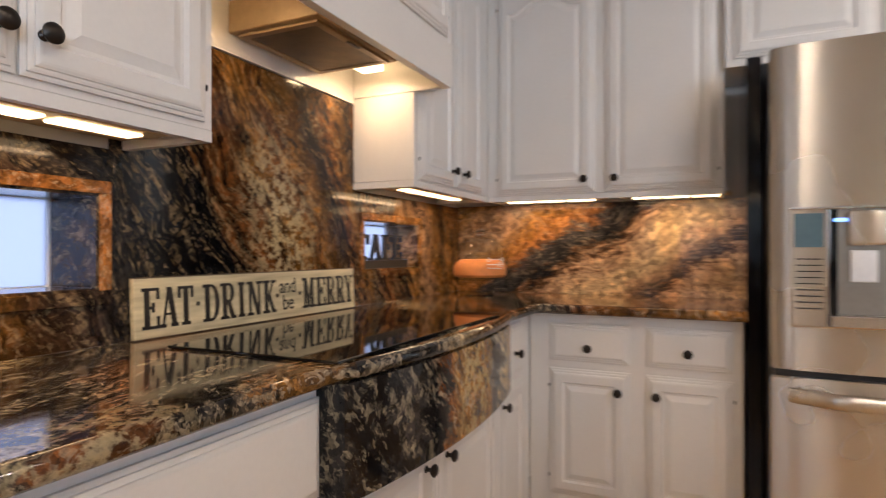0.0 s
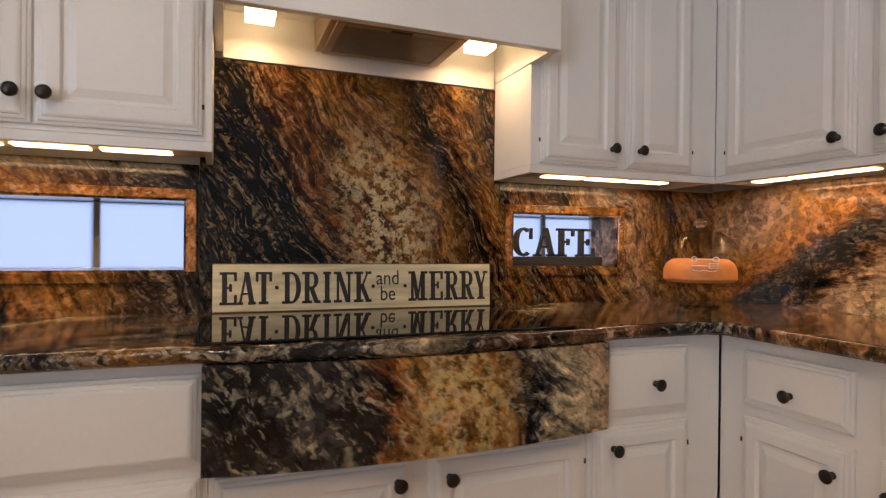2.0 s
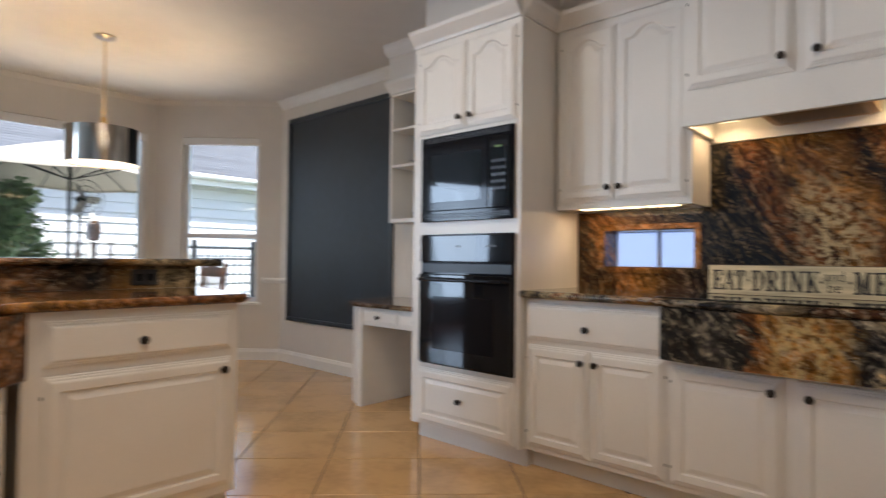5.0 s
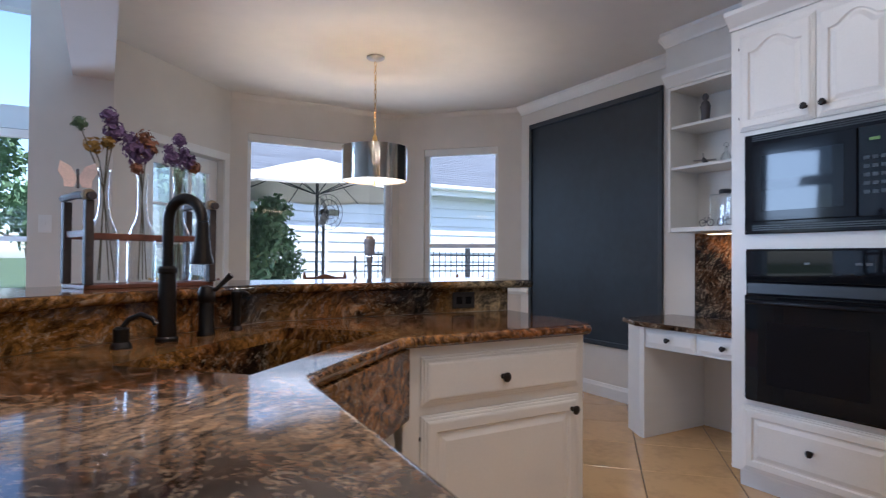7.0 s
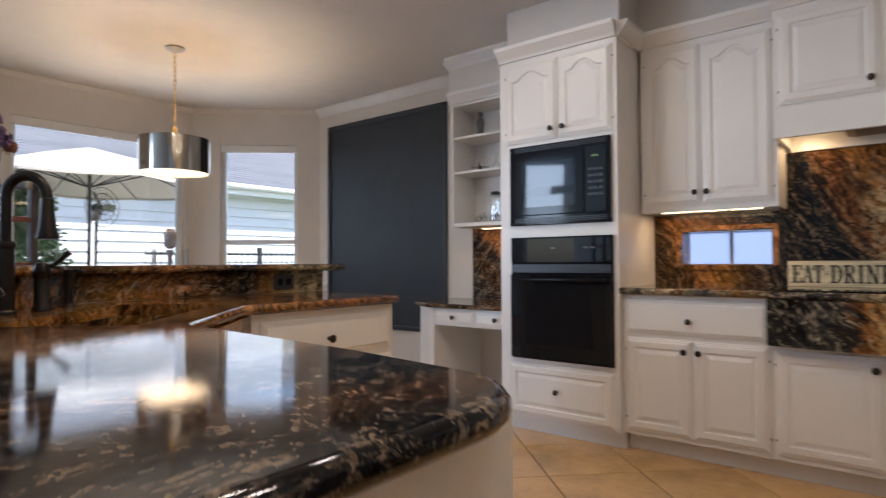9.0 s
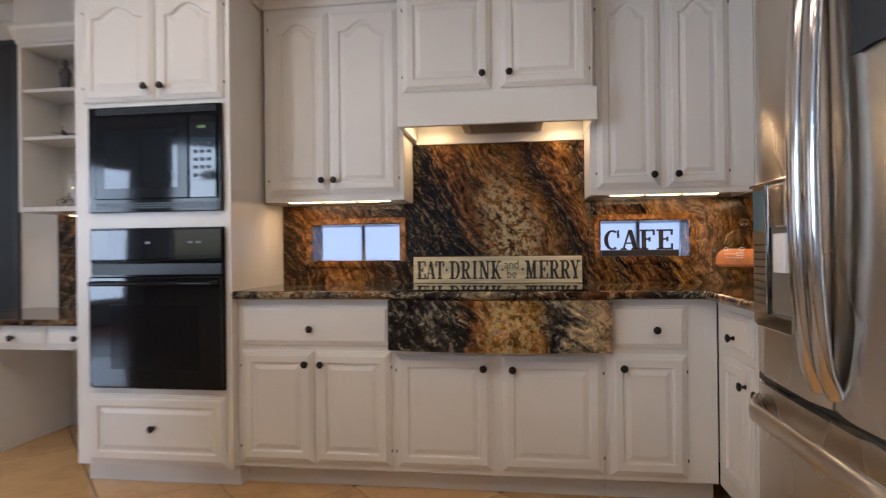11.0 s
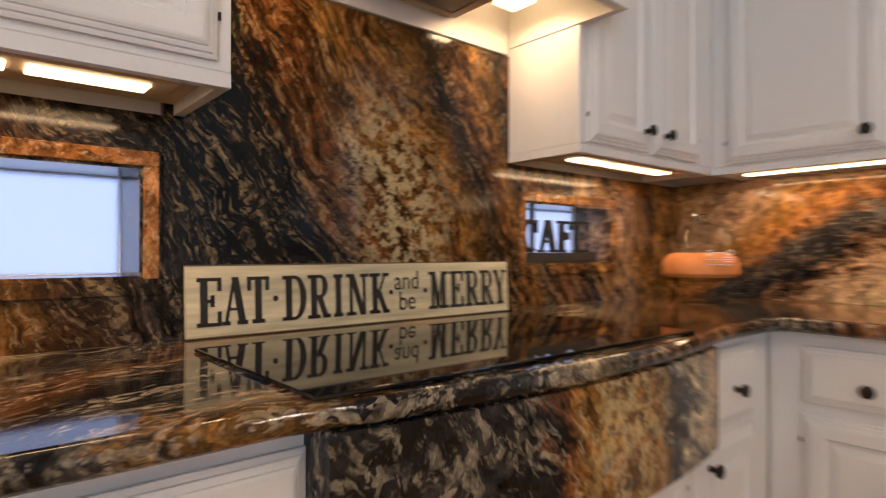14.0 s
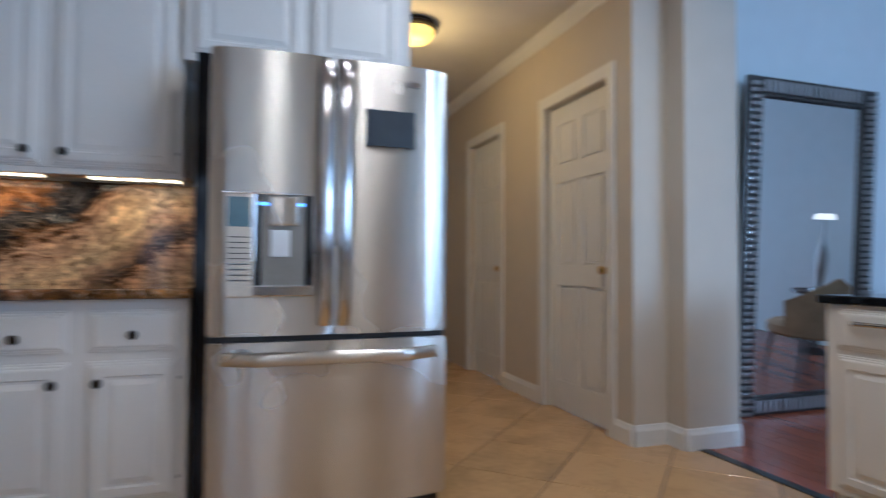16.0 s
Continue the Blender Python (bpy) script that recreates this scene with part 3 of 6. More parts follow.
tagged(part("backsplash", boxed(-1.22, -1.2, 0.92, 1.885, 0.915, 1.66, 0.001, 1), G_SPLASH), "tall polished granite slab with rust, cream and black drifts", "backsplash", kind="structure")
tagged(part("backsplash", plate(-1.22, -1.201, 0.216, 0.9185, 0.915, 1.345, WIN1), G_SPLASH), "polished granite splashback round a slot window", "backsplash", kind="structure")
tagged(part("backsplash", plate(-1.22, -1.201, 1.8865, 2.868, 0.915, 1.345, WIN2), G_SPLASH), "polished granite splashback round a slot window", "backsplash", kind="structure")
tagged(part("backsplash", boxed(-1.2, 0.12, 2.85, 2.87, 0.915, 1.35, 0.001, 1), G_NORTH), "pinkish granite splashback with a dark diagonal vein", "backsplash", kind="structure")
G_FRAME = granite("granite_window_trim", (0, 0.9, 0.3), 0.3, 2.8, [(0.0, GOLD), (0.35, ORANGE), (0.5, BROWN), (0.7, ORANGE), (1.0, GOLD)], veins=0.7, warp=0.3, tone=0.62)
for w in (WIN1, WIN2):
    y0, y1, z0, z1 = w
    for k, b in (("top", (y0 - 0.027, y1 + 0.027, z1, z1 + 0.028)), ("bottom", (y0 - 0.027, y1 + 0.027, z0 - 0.03, z0)), ("side", (y0 - 0.027, y0, z0 + 0.0005, z1 - 0.0005)), ("side", (y1, y1 + 0.027, z0 + 0.0005, z1 - 0.0005))):
        tagged(part("window_trim", boxed(-1.2, -1.194, *b, 0.0015, 1), G_SPLASH if k == "bottom" else G_FRAME), "dark granite sill strip of the slot window" if k == "bottom" else "golden granite strip framing the slot window", "trim", kind="structure")
for n, w in ((1, WIN1), (2, WIN2)):
    y0, y1, z0, z1 = w
    for b in ((y0, y1, z0, z0 + 0.006), (y0, y1, z1 - 0.006, z1), (y0, y0 + 0.006, z0 + 0.0065, z1 - 0.0065), (y1 - 0.006, y1, z0 + 0.0065, z1 - 0.0065)):
        tagged(part("window_reveal", boxed(-1.357, -1.2, *b), G_SPLASH), "polished granite lining of the window reveal", "trim", kind="structure")
    win = thing(f"window_{n}", Matrix.Translation((-1.37, (y0 + y1) / 2, z0)), "frosted slot window with a slim middle bar in a granite reveal", "window", kind="structure")
    wd, h = y1 - y0, z1 - z0
    mid = -0.045
    for b in ((-wd / 2, -wd / 2 + 0.007, 0, h), (wd / 2 - 0.007, wd / 2, 0, h), (-wd / 2 + 0.0075, wd / 2 - 0.0075, 0, 0.0075), (-wd / 2 + 0.0075, wd / 2 - 0.0075, h - 0.0075, h)):
        part("window_frame", boxed(-0.008, 0.008, *b), M_BLIND, win)
    part("mullion", boxed(-0.012, 0.008, mid + 0.045 - 0.008, mid + 0.045 + 0.008, 0.008, h - 0.008, 0.002), M_MULL, win, "slim metal bar")
    for a, b in ((-wd / 2 + 0.0072, mid + 0.037), (mid + 0.053, wd / 2 - 0.0072)):
        p = part("pane", boxed(-0.006, -0.002, a, b, 0.0077, h - 0.0077), M_FROST, win, "frosted glass")


def slab(name, outer, holes, z0, z1, material, label, bull=True, kind=""):
    """A stone top over an outline with holes, with a half-round nosing along its rim."""
    bm = bmesh.new()
    edges = []
    for loop in (outer, *holes):
        vs = [bm.verts.new((x, y, z1)) for x, y in loop]
        edges += [bm.edges.new((a, b)) for a, b in zip(vs, vs[1:] + vs[:1])]
    bmesh.ops.triangle_fill(bm, edges=edges, use_beauty=True)
    r = bmesh.ops.extrude_face_region(bm, geom=list(bm.faces))
    bmesh.ops.translate(bm, verts=[g for g in r["geom"] if isinstance(g, bmesh.types.BMVert)], vec=(0, 0, z0 - z1))
    ob = part(name, bm, material)
    tagged(ob, label, "countertop", kind=kind)
    if bull:
        rad = (z1 - z0) / 2 - 0.0005
        pts = [(x, y, (z0 + z1) / 2) for x, y in bull]
        part("nosing", tube(bmesh.new(), pts, rad, 12), material, ob, smooth=True)
    return ob


def bow(y, y0=0.946, y1=1.906, rise=0.045):
    s = (y - (y0 + y1) / 2) / ((y1 - y0) / 2)
    return rise * max(0.0, 1 - s * s)


YS = [0.946 + 0.96 * i / 16 for i in range(17)]
front = [(-0.628, 0.217), (-0.628, 0.90)] + [(-0.620 + bow(y), y) for y in YS] + [(-0.628, 1.95), (-0.628, 2.25), (-0.60, 2.288), (0.11, 2.288)]
slab("countertop", [(-1.2, 0.217)] + front + [(0.11, 2.85), (-1.2, 2.85)], [], 0.878, 0.915, G_TOP, "polished dark granite countertop with orange and black streaks", bull=front, kind="structure")
bm = prism(bmesh.new(), [(-0.70, 0.946)] + [(-0.606 + bow(y), y) for y in YS] + [(-0.70, 1.906)], 0.655, 0.877, 0.003, 2)
tagged(part("granite_apron", bm, G_APRON), "bowed granite apron below the cooktop", "apron panel")

# ---- kitchen cabinets ----
MW = facing(-0.67, 0, 0, EAST)
UP = facing(-0.945, 0, 0, EAST)
cabinet("white raised-panel base cabinet with one drawer over two doors", MW, 0.217, 0.958, 0, 0.877, 0.54, [
    ("drawer_front", 0.233, 0.945, 0.664, 0.850, (0.577, 0.742), 0), ("door", 0.236, 0.586, 0.125, 0.640, (0.553, 0.582), 0), ("door", 0.592, 0.945, 0.125, 0.640, (0.626, 0.582), 0)], toe=0.10, group="base cabinets")
cabinet("white base cabinet with two raised-panel doors under a granite apron", MW, 0.959, 1.885, 0, 0.654, 0.54, [
    ("door", 0.972, 1.398, 0.125, 0.628, (1.362, 0.575), 0), ("door", 1.440, 1.872, 0.125, 0.628, (1.488, 0.572), 0)], toe=0.10, group="base cabinets")
cabinet("narrow white base cabinet with a drawer over one door", MW, 1.886, 2.34, 0, 0.877, 0.54, [
    ("drawer_front", 1.90, 2.215, 0.664, 0.850, (2.090, 0.748), 0), ("door", 1.90, 2.215, 0.125, 0.640, (1.955, 0.585), 0)], toe=0.10, group="base cabinets")
cabinet("white base cabinet with two drawers over two doors beside the fridge", facing(0, 2.345, 0, SOUTH), -0.669, 0.10, 0, 0.877, 0.50, [
    ("drawer_front", -0.585, -0.280, 0.690, 0.838, (-0.432, 0.747), 0), ("drawer_front", -0.222, 0.070, 0.690, 0.838, (-0.077, 0.752), 0),
    ("door", -0.585, -0.280, 0.165, 0.660, (-0.320, 0.588), 0), ("door", -0.222, 0.070, 0.165, 0.660, (-0.185, 0.588), 0)], toe=0.10, group="base cabinets")
cabinet("tall white upper cabinet with two raised-panel doors", UP, 0.232, 0.956, 1.347, 2.335, 0.253, [
    ("door", 0.258, 0.575, 1.385, 2.30, (0.545, 1.450), 0.05), ("door", 0.581, 0.932, 1.385, 2.30, (0.608, 1.450), 0.05)], group="upper cabinets", under=True)
cabinet("white upper cabinet with two raised-panel doors in the corner", UP, 1.862, 2.60, 1.347, 2.335, 0.253, [
    ("door", 1.893, 2.180, 1.378, 2.30, (2.148, 1.434), 0.05), ("door", 2.212, 2.487, 1.378, 2.30, (2.256, 1.434), 0.05)], group="upper cabinets", under=True)
cabinet("tall white upper cabinet with two raised-panel doors", facing(0, 2.60, 0, SOUTH), -0.944, 0.046, 1.347, 2.335, 0.248, [
    ("door", -0.895, -0.455, 1.378, 2.30, (-0.496, 1.430), 0.05), ("door", -0.412, 0.022, 1.378, 2.30, (-0.370, 1.428), 0.05)], group="upper cabinets", under=True)
cabinet("short white cabinet with two arched-panel doors above the fridge", facing(0, 2.56, 0, SOUTH), 0.048, 0.975, 1.83, 2.335, 0.29, [
    ("door", 0.08, 0.52, 1.86, 2.30, None, 0.05), ("door", 0.545, 0.945, 1.86, 2.30, None, 0.05)], group="upper cabinets")
hood = cabinet("white hood cabinet with two short doors and a plain valance", facing(-0.815, 0, 0, EAST), 0.958, 1.861, 1.83, 2.335, 0.385, [
    ("door", 0.985, 1.402, 1.842, 2.30, (1.362, 1.905), 0), ("door", 1.446, 1.845, 1.842, 2.30, (1.486, 1.905), 0)], category="range hood", name="range_hood")
part("valance", boxed(0.958, 1.880, 1.68, 1.829, -0.022, 0.006, 0.002), M_CAB, hood)
for a in (0.958, 1.858):
    part("cheek", boxed(a, a + 0.022, 1.68, 1.829, -0.384, -0.0225, 0.001, 1), M_CAB, hood)
part("back_panel", boxed(0.981, 1.857, 1.662, 1.829, -0.395, -0.378), M_CAB, hood)
bm = boxed(1.242, 1.645, 1.712, 1.7995, -0.374, -0.075, 0.003, 1)
part("lamp_panel", boxed(0.981, 1.857, 1.800, 1.808, -0.377, -0.023), M_CAB, hood)
insert = part("fan_box", bm, M_HOOD, hood, "bronze-coloured extractor box")
part("filter", boxed(1.285, 1.602, 1.7065, 1.7115, -0.335, -0.115), M_MESH, insert, "bronze mesh filter")
for b in ((1.262, 1.2845, -0.358, -0.092), (1.6025, 1.625, -0.358, -0.092), (1.285, 1.602, -0.358, -0.3355), (1.285, 1.602, -0.1145, -0.092)):
    part("filter_rim", boxed(b[0], b[1], 1.704, 1.7118, b[2], b[3], 0.002), M_HOOD, insert)
part("latch", boxed(1.41, 1.47, 1.7005, 1.7035, -0.108, -0.096, 0.001, 1), M_KNOB, insert)
for u in (1.075, 1.74):
    f = part("hood_lamp", boxed(u - 0.040, u + 0.040, 1.737, 1.7995, -0.285, -0.205, 0.004), M_LAMP, hood, "lit halogen lamp")
    part("lamp_bezel", boxed(u - 0.052, u + 0.052, 1.790, 1.7992, -0.297, -0.193, 0.003), M_CHROME, f)
    lamp("hood_light", "AREA", look((-1.06, u, 1.731), (-1.04, u, 0)), 0.36, WARM, 0.07)
moulding("cabinet_crown", (-0.945, 0.22), (-0.945, 2.60), 2.335, CROWN, -1, M_CAB)
moulding("cabinet_crown", (-0.945, 2.60), (0.975, 2.60), 2.335, CROWN, -1, M_CAB)
moulding("cabinet_crown", (-0.815, 0.958), (-0.815, 1.861), 2.335, CROWN, -1, M_CAB)


def strip_light(m, length, label="under-cabinet fixture with three lit lamps"):
    t = thing("strip_light", m, label, "light", "under-cabinet lights")
    part("housing", boxed(-length / 2 - 0.03, length / 2 + 0.03, -0.042, 0.042, -0.012, 0.0, 0.003), M_CABIN, t, "wood-toned housing")
    w = length / 3
    for k in range(3):
        c = (k - 1) * w
        part("diffuser", boxed(c - w * 0.44, c + w * 0.44, -0.024, 0.024, -0.018, -0.0125, 0.002, 1), M_LAMP, t, "warm glowing lamp lens")
    return t


for x, y, rot, ln, pw in ((-1.05, 0.59, 90, 0.56, 0.44), (-1.05, 2.22, 90, 0.52, 0.42), (-0.68, 2.72, 0, 0.42, 0.30), (-0.14, 2.72, 0, 0.36, 0.24), (-1.33, -1.0, 90, 0.4, 0.45)):
    strip_light(pose(x, y, 1.3665 if y > 0 else 1.3445, 0, 0, rot), ln)
    lamp("strip_glow", "AREA", look((x, y, 1.338 if y > 0 else 1.316), (x, y + 0.0001, 0)) @ pose(0, 0, 0, 0, 0, rot), pw * 1.6, WARM, ln, 0.05)

M_CAN = glow("recessed_lamp_lens", (1.0, 0.86, 0.64), 3.0)
for x, y in ((0.40, -0.35), (1.15, 0.20), (1.10, 1.55), (1.92, 0.25), (1.92, 1.65)):
    rl = thing("recessed_light", pose(x, y, CEIL), "lit round recessed ceiling light with a white trim", "light", "ceiling lights")
    part("trim_ring", lathe(bmesh.new(), [(0.062, -0.001), (0.092, -0.001), (0.092, -0.006), (0.086, -0.009), (0.066, -0.009), (0.062, -0.006)], 32), M_TRIM, rl, smooth=True)
    part("lens", lathe(bmesh.new(), [(0.061, -0.0015), (0.061, -0.004)], 28), M_CAN, rl, "warm glowing lens")
    lamp("recessed_glow", "AREA", look((x, y, CEIL - 0.012), (x, y + 0.0001, 0)), 3.0, (1.0, 0.87, 0.69), 0.12)

# ---- oven tower ----
TW = facing(-0.615, 0, 0, EAST)
tower = cabinet("tall white oven cabinet with two upper doors and a bottom drawer", TW, -0.565, 0.216, 0, 2.335, 0.60, [
    ("door", -0.515, -0.150, 1.805, 2.30, (-0.185, 1.865), 0.05), ("door", -0.143, 0.190, 1.805, 2.30, (-0.105, 1.865), 0.05), ("drawer_front", -0.50, 0.190, 0.115, 0.435, (-0.165, 0.285), 0)], toe=0.10, name="oven_cabinet")
moulding("cabinet_crown", (-0.615, -0.565), (-0.615, 0.216), 2.335, CROWN, -1, M_CAB)
moulding("cabinet_crown", (-0.615, 0.216), (-0.945, 0.216), 2.335, CROWN, -1, M_CAB)
mw = thing("microwave", TW, "black built-in microwave with a dark glass door", "microwave")
part("trim_frame", boxed(-0.480, 0.184, 1.285, 1.778, 0.001, 0.022, 0.004), M_OVEN, mw)
part("door", boxed(-0.435, 0.03, 1.345, 1.725, 0.0225, 0.036, 0.004), M_OVEN, mw)
part("window", boxed(-0.385, -0.02, 1.395, 1.665, 0.0362, 0.038), M_GLASSBLK, mw, "smoked glass window")
part("control_panel", boxed(0.034, 0.165, 1.345, 1.725, 0.0225, 0.034, 0.003), M_GLASSBLK, mw)
part("display", boxed(0.075, 0.115, 1.662, 1.674, 0.0342, 0.035), M_DISPLAY, mw, "green clock display")
for i in range(5):
    for j in range(3):
        part("button", boxed(0.055 + j * 0.032, 0.077 + j * 0.032, 1.44 + i * 0.036, 1.455 + i * 0.036, 0.0342, 0.0352), M_DARK, mw)
for v in (1.755, 1.315):
    for i in range(3):
        part("vent_slot", boxed(-0.44, 0.16, v - 0.012 + i * 0.010, v - 0.007 + i * 0.010, 0.0222, 0.024), M_DARK, mw)
ov = thing("wall_oven", TW, "black glass built-in wall oven with a bar handle", "oven")
part("body", boxed(-0.475, 0.190, 0.465, 1.212, 0.001, 0.018, 0.003), M_OVEN, ov)
part("control_panel", boxed(-0.470, 0.185, 1.055, 1.205, 0.0185, 0.030, 0.004), M_GLASSBLK, ov)
part("door", boxed(-0.470, 0.185, 0.475, 0.985, 0.0185, 0.040, 0.005), M_GLASSBLK, ov, "black glass oven door")
part("window", boxed(-0.36, 0.075, 0.56, 0.86, 0.0402, 0.042), M_OVEN, ov)
part("handle", tube(bmesh.new(), [(-0.45, 0.955, 0.041), (-0.44, 0.955, 0.075), (0.155, 0.955, 0.075), (0.165, 0.955, 0.041)], 0.011), M_OVEN, ov, "black bar handle", smooth=True)
part("vent", boxed(-0.465, 0.18, 0.995, 1.045, 0.0185, 0.024), M_DARK, ov)
for a, b in ((-0.19, -0.165), (0.02, 0.045), (0.06, 0.085)):
    part("marking", boxed(a, b, 1.137, 1.148, 0.0302, 0.0308), M_FRAME, ov)

# ---- cooktop, sign, cafe letters, cake stand ----
ct = thing("cooktop", pose(-0.845, 1.37, 0.9155), "black ceramic glass cooktop set in the granite counter", "cooktop")
part("glass", boxed(-0.20, 0.235, -0.44, 0.44, 0, 0.006, 0.0025), M_COOK, ct)


def stroke_letter(bm, ch, x, w, h, d, heavy=0.20, thin=0.075):
    """A slab-serif capital from bars and rings in the plane x, y with depth d; sizes in shares of h."""
    hv, th, sf = heavy * h * 0.75, thin * h, 0.085 * h

    def bar(x0, x1, y0, y1):
        box(bm, x + x0, x + x1, y0, y1, 0, d)

    def slope(p, q, t):
        (x0, y0), (x1, y1) = p, q
        v = [bm.verts.new((x + a, b, z)) for z in (0, d) for a, b in ((x0 - t / 2, y0), (x0 + t / 2, y0), (x1 + t / 2, y1), (x1 - t / 2, y1))]
        for f in ((0, 1, 2, 3), (7, 6, 5, 4), (0, 1, 5, 4), (1, 2, 6, 5), (2, 3, 7, 6), (3, 0, 4, 7)):
            bm.faces.new([v[i] for i in f])

    def arc(cx, cy, rx, ry, a0, a1, tx, ty, n=14):
        rows_ = []
        for i in range(n + 1):
            a = radians(a0 + (a1 - a0) * i / n)
            ring = []
            for k in (0, 1):
                px, py = cx + (rx - k * tx) * math.cos(a), cy + (ry - k * ty) * math.sin(a)
                ring += [bm.verts.new((x + px, py, 0)), bm.verts.new((x + px, py, d))]
            rows_.append((ring[0], ring[1], ring[3], ring[2]))
        for r0, r1 in zip(rows_, rows_[1:]):
            for i in range(4):
                bm.faces.new((r0[i], r0[(i + 1) % 4], r1[(i + 1) % 4], r1[i]))
        bm.faces.new(rows_[0])
        bm.faces.new(rows_[-1])

    s = 0.14 * w
    if ch in "EFDRKI":
        c0 = s if ch != "I" else w / 2 - hv / 2
        bar(c0, c0 + hv, 0, h)
        bar(c0 - s, c0 + hv + (s if ch in "FRKI" else 0), 0, sf)
        bar(c0 - s, c0 + hv + (s if ch in "KI" else 0), h - sf, h)
    if ch in "EF":
        bar(s + hv, w, h - th, h)
        bar(w - sf, w, h - 0.28 * h, h - th)
        bar(s + hv, w * 0.72, h * 0.48, h * 0.48 + th)
        bar(w * 0.72 - sf, w * 0.72, h * 0.40, h * 0.64)
    if ch == "E":
        bar(s + hv, w, 0, th)
        bar(w - sf, w, th, 0.30 * h)
    if ch == "D":
        bar(s + hv, w * 0.5, 0, th)
        bar(s + hv, w * 0.5, h - th, h)
        arc(w * 0.5, h / 2, w * 0.5, h / 2, -90, 90, hv, th)
    if ch == "R":
        bar(s + hv, w * 0.55, h - th, h)
        bar(s + hv, w * 0.55, h * 0.46, h * 0.46 + th)
        arc(w * 0.55, h * 0.73, w * 0.33, h * 0.27, -90, 90, hv * 0.9, th)
        slope((w * 0.80, 0), (w * 0.52, h * 0.47), hv)
        bar(w * 0.72, w, 0, sf)
    if ch == "T":
        bar(w / 2 - hv / 2, w / 2 + hv / 2, 0, h)
        bar(w / 2 - hv / 2 - s, w / 2 + hv / 2 + s, 0, sf)
        bar(0, w, h - th, h)
        bar(0, sf, h - 0.30 * h, h - th)
        bar(w - sf, w, h - 0.30 * h, h - th)
    if ch == "A":
        slope((w * 0.14, 0), (w * 0.48, h), hv * 0.45)
        slope((w * 0.80, 0), (w * 0.50, h), hv)
        bar(w * 0.28, w * 0.66, h * 0.30, h * 0.30 + th * 0.8)
        bar(0, w * 0.32, 0, sf)
        bar(w * 0.58, w, 0, sf)
    if ch in "NM":
        bar(s, s + hv * (0.55 if ch == "N" else 0.6), 0, h)
        bar(0, s * 2 + hv * 0.6, 0, sf)
        bar(0, s + hv * 0.6, h - sf, h)
        e = w - s
        bar(e - hv * (0.55 if ch == "N" else 1.0), e, 0, h)
        bar(e - hv, w, h - sf, h)
        if ch == "N":
            slope((e - hv * 0.5, 0), (s + hv * 0.4, h), hv)
        else:
            bar(e - hv - s, w, 0, sf)
            slope((w * 0.48, h * 0.05), (s + hv * 0.5, h), hv * 0.9)
            slope((w * 0.48, h * 0.05), (e - hv * 0.7, h), hv * 0.45)
    if ch == "K":
        slope((s + hv, h * 0.40), (w * 0.80, h), hv * 0.45)
        slope((w * 0.82, 0), (w * 0.42, h * 0.60), hv)
        bar(w * 0.68, w, 0, sf)
        bar(w * 0.66, w, h - sf, h)
    if ch == "Y":
        bar(w / 2 - hv / 2, w / 2 + hv / 2, 0, h * 0.48)
        bar(w / 2 - hv / 2 - s, w / 2 + hv / 2 + s, 0, sf)
        slope((w * 0.48, h * 0.42), (w * 0.18, h), hv)
        slope((w * 0.52, h * 0.42), (w * 0.82, h), hv * 0.45)
        bar(0, w * 0.36, h - sf, h)
        bar(w * 0.64, w, h - sf, h)
    if ch == "C":
        arc(w * 0.52, h / 2, w * 0.50, h / 2, 55, 305, hv, th)
        bar(w * 0.82, w * 0.82 + sf, h * 0.60, h * 0.98)


def words(txt, size, d):
    cu = bpy.data.curves.new("words", "FONT")
    cu.body, cu.size, cu.extrude, cu.align_x = txt, size, d, "CENTER"
    ob = new("words", cu)
    me = bpy.data.meshes.new_from_object(ob.evaluated_get(bpy.context.evaluated_depsgraph_get()))
    bpy.data.objects.remove(ob)
    bm = bmesh.new()
    bm.from_mesh(me)
    return bm


SG = facing(-1.186, 0.957, 0.9165, EAST) @ pose(0, 0, 0, -2.5)
sign = thing("wooden_sign", SG, "weathered cream wooden sign lettered in black, leaning on the granite", "sign")
part("board", boxed(0, 0.886, 0, 0.142, -0.008, 0.006, 0.0015, 1), M_SIGNWOOD, sign)
for b in ((0, 0.886, 0.1405, 0.1435), (0, 0.886, -0.0005, 0.002)):
    part("worn_edge", boxed(*b, -0.0085, 0.0065), M_SIGNEDGE, sign)
for txt, spots in (("EAT", ((0.019, 0.048), (0.068, 0.052), (0.119, 0.047))), ("DRINK", ((0.195, 0.056), (0.254, 0.056), (0.313, 0.034), (0.351, 0.060), (0.414, 0.056))),
                   ("MERRY", ((0.593, 0.066), (0.664, 0.049), (0.717, 0.055), (0.773, 0.055), (0.827, 0.050)))):
    for ch, (u, w) in zip(txt, spots):
        bm = bmesh.new()
        stroke_letter(bm, ch, u, w, 0.096, 0.0009)
        l = part("letter", bm, M_INK, sign)
        l.matrix_local = Matrix.Translation((0, 0.022, 0.0062))
for txt, u, v in (("and", 0.524, 0.076), ("be", 0.524, 0.026)):
    l = part("word", words(txt, 0.066, 0.0004), M_INK, sign)
    l.matrix_local = Matrix.Translation((u, v, 0.0068)) @ Matrix.Diagonal((0.82, 1, 1, 1))
for u in (0.180, 0.476, 0.582):
    part("dot", lathe(bmesh.new(), [(0.006, 0.0062), (0.006, 0.0069), (0.001, 0.0071)], 16, Matrix.Translation((u, 0.071, 0))), M_INK, sign)

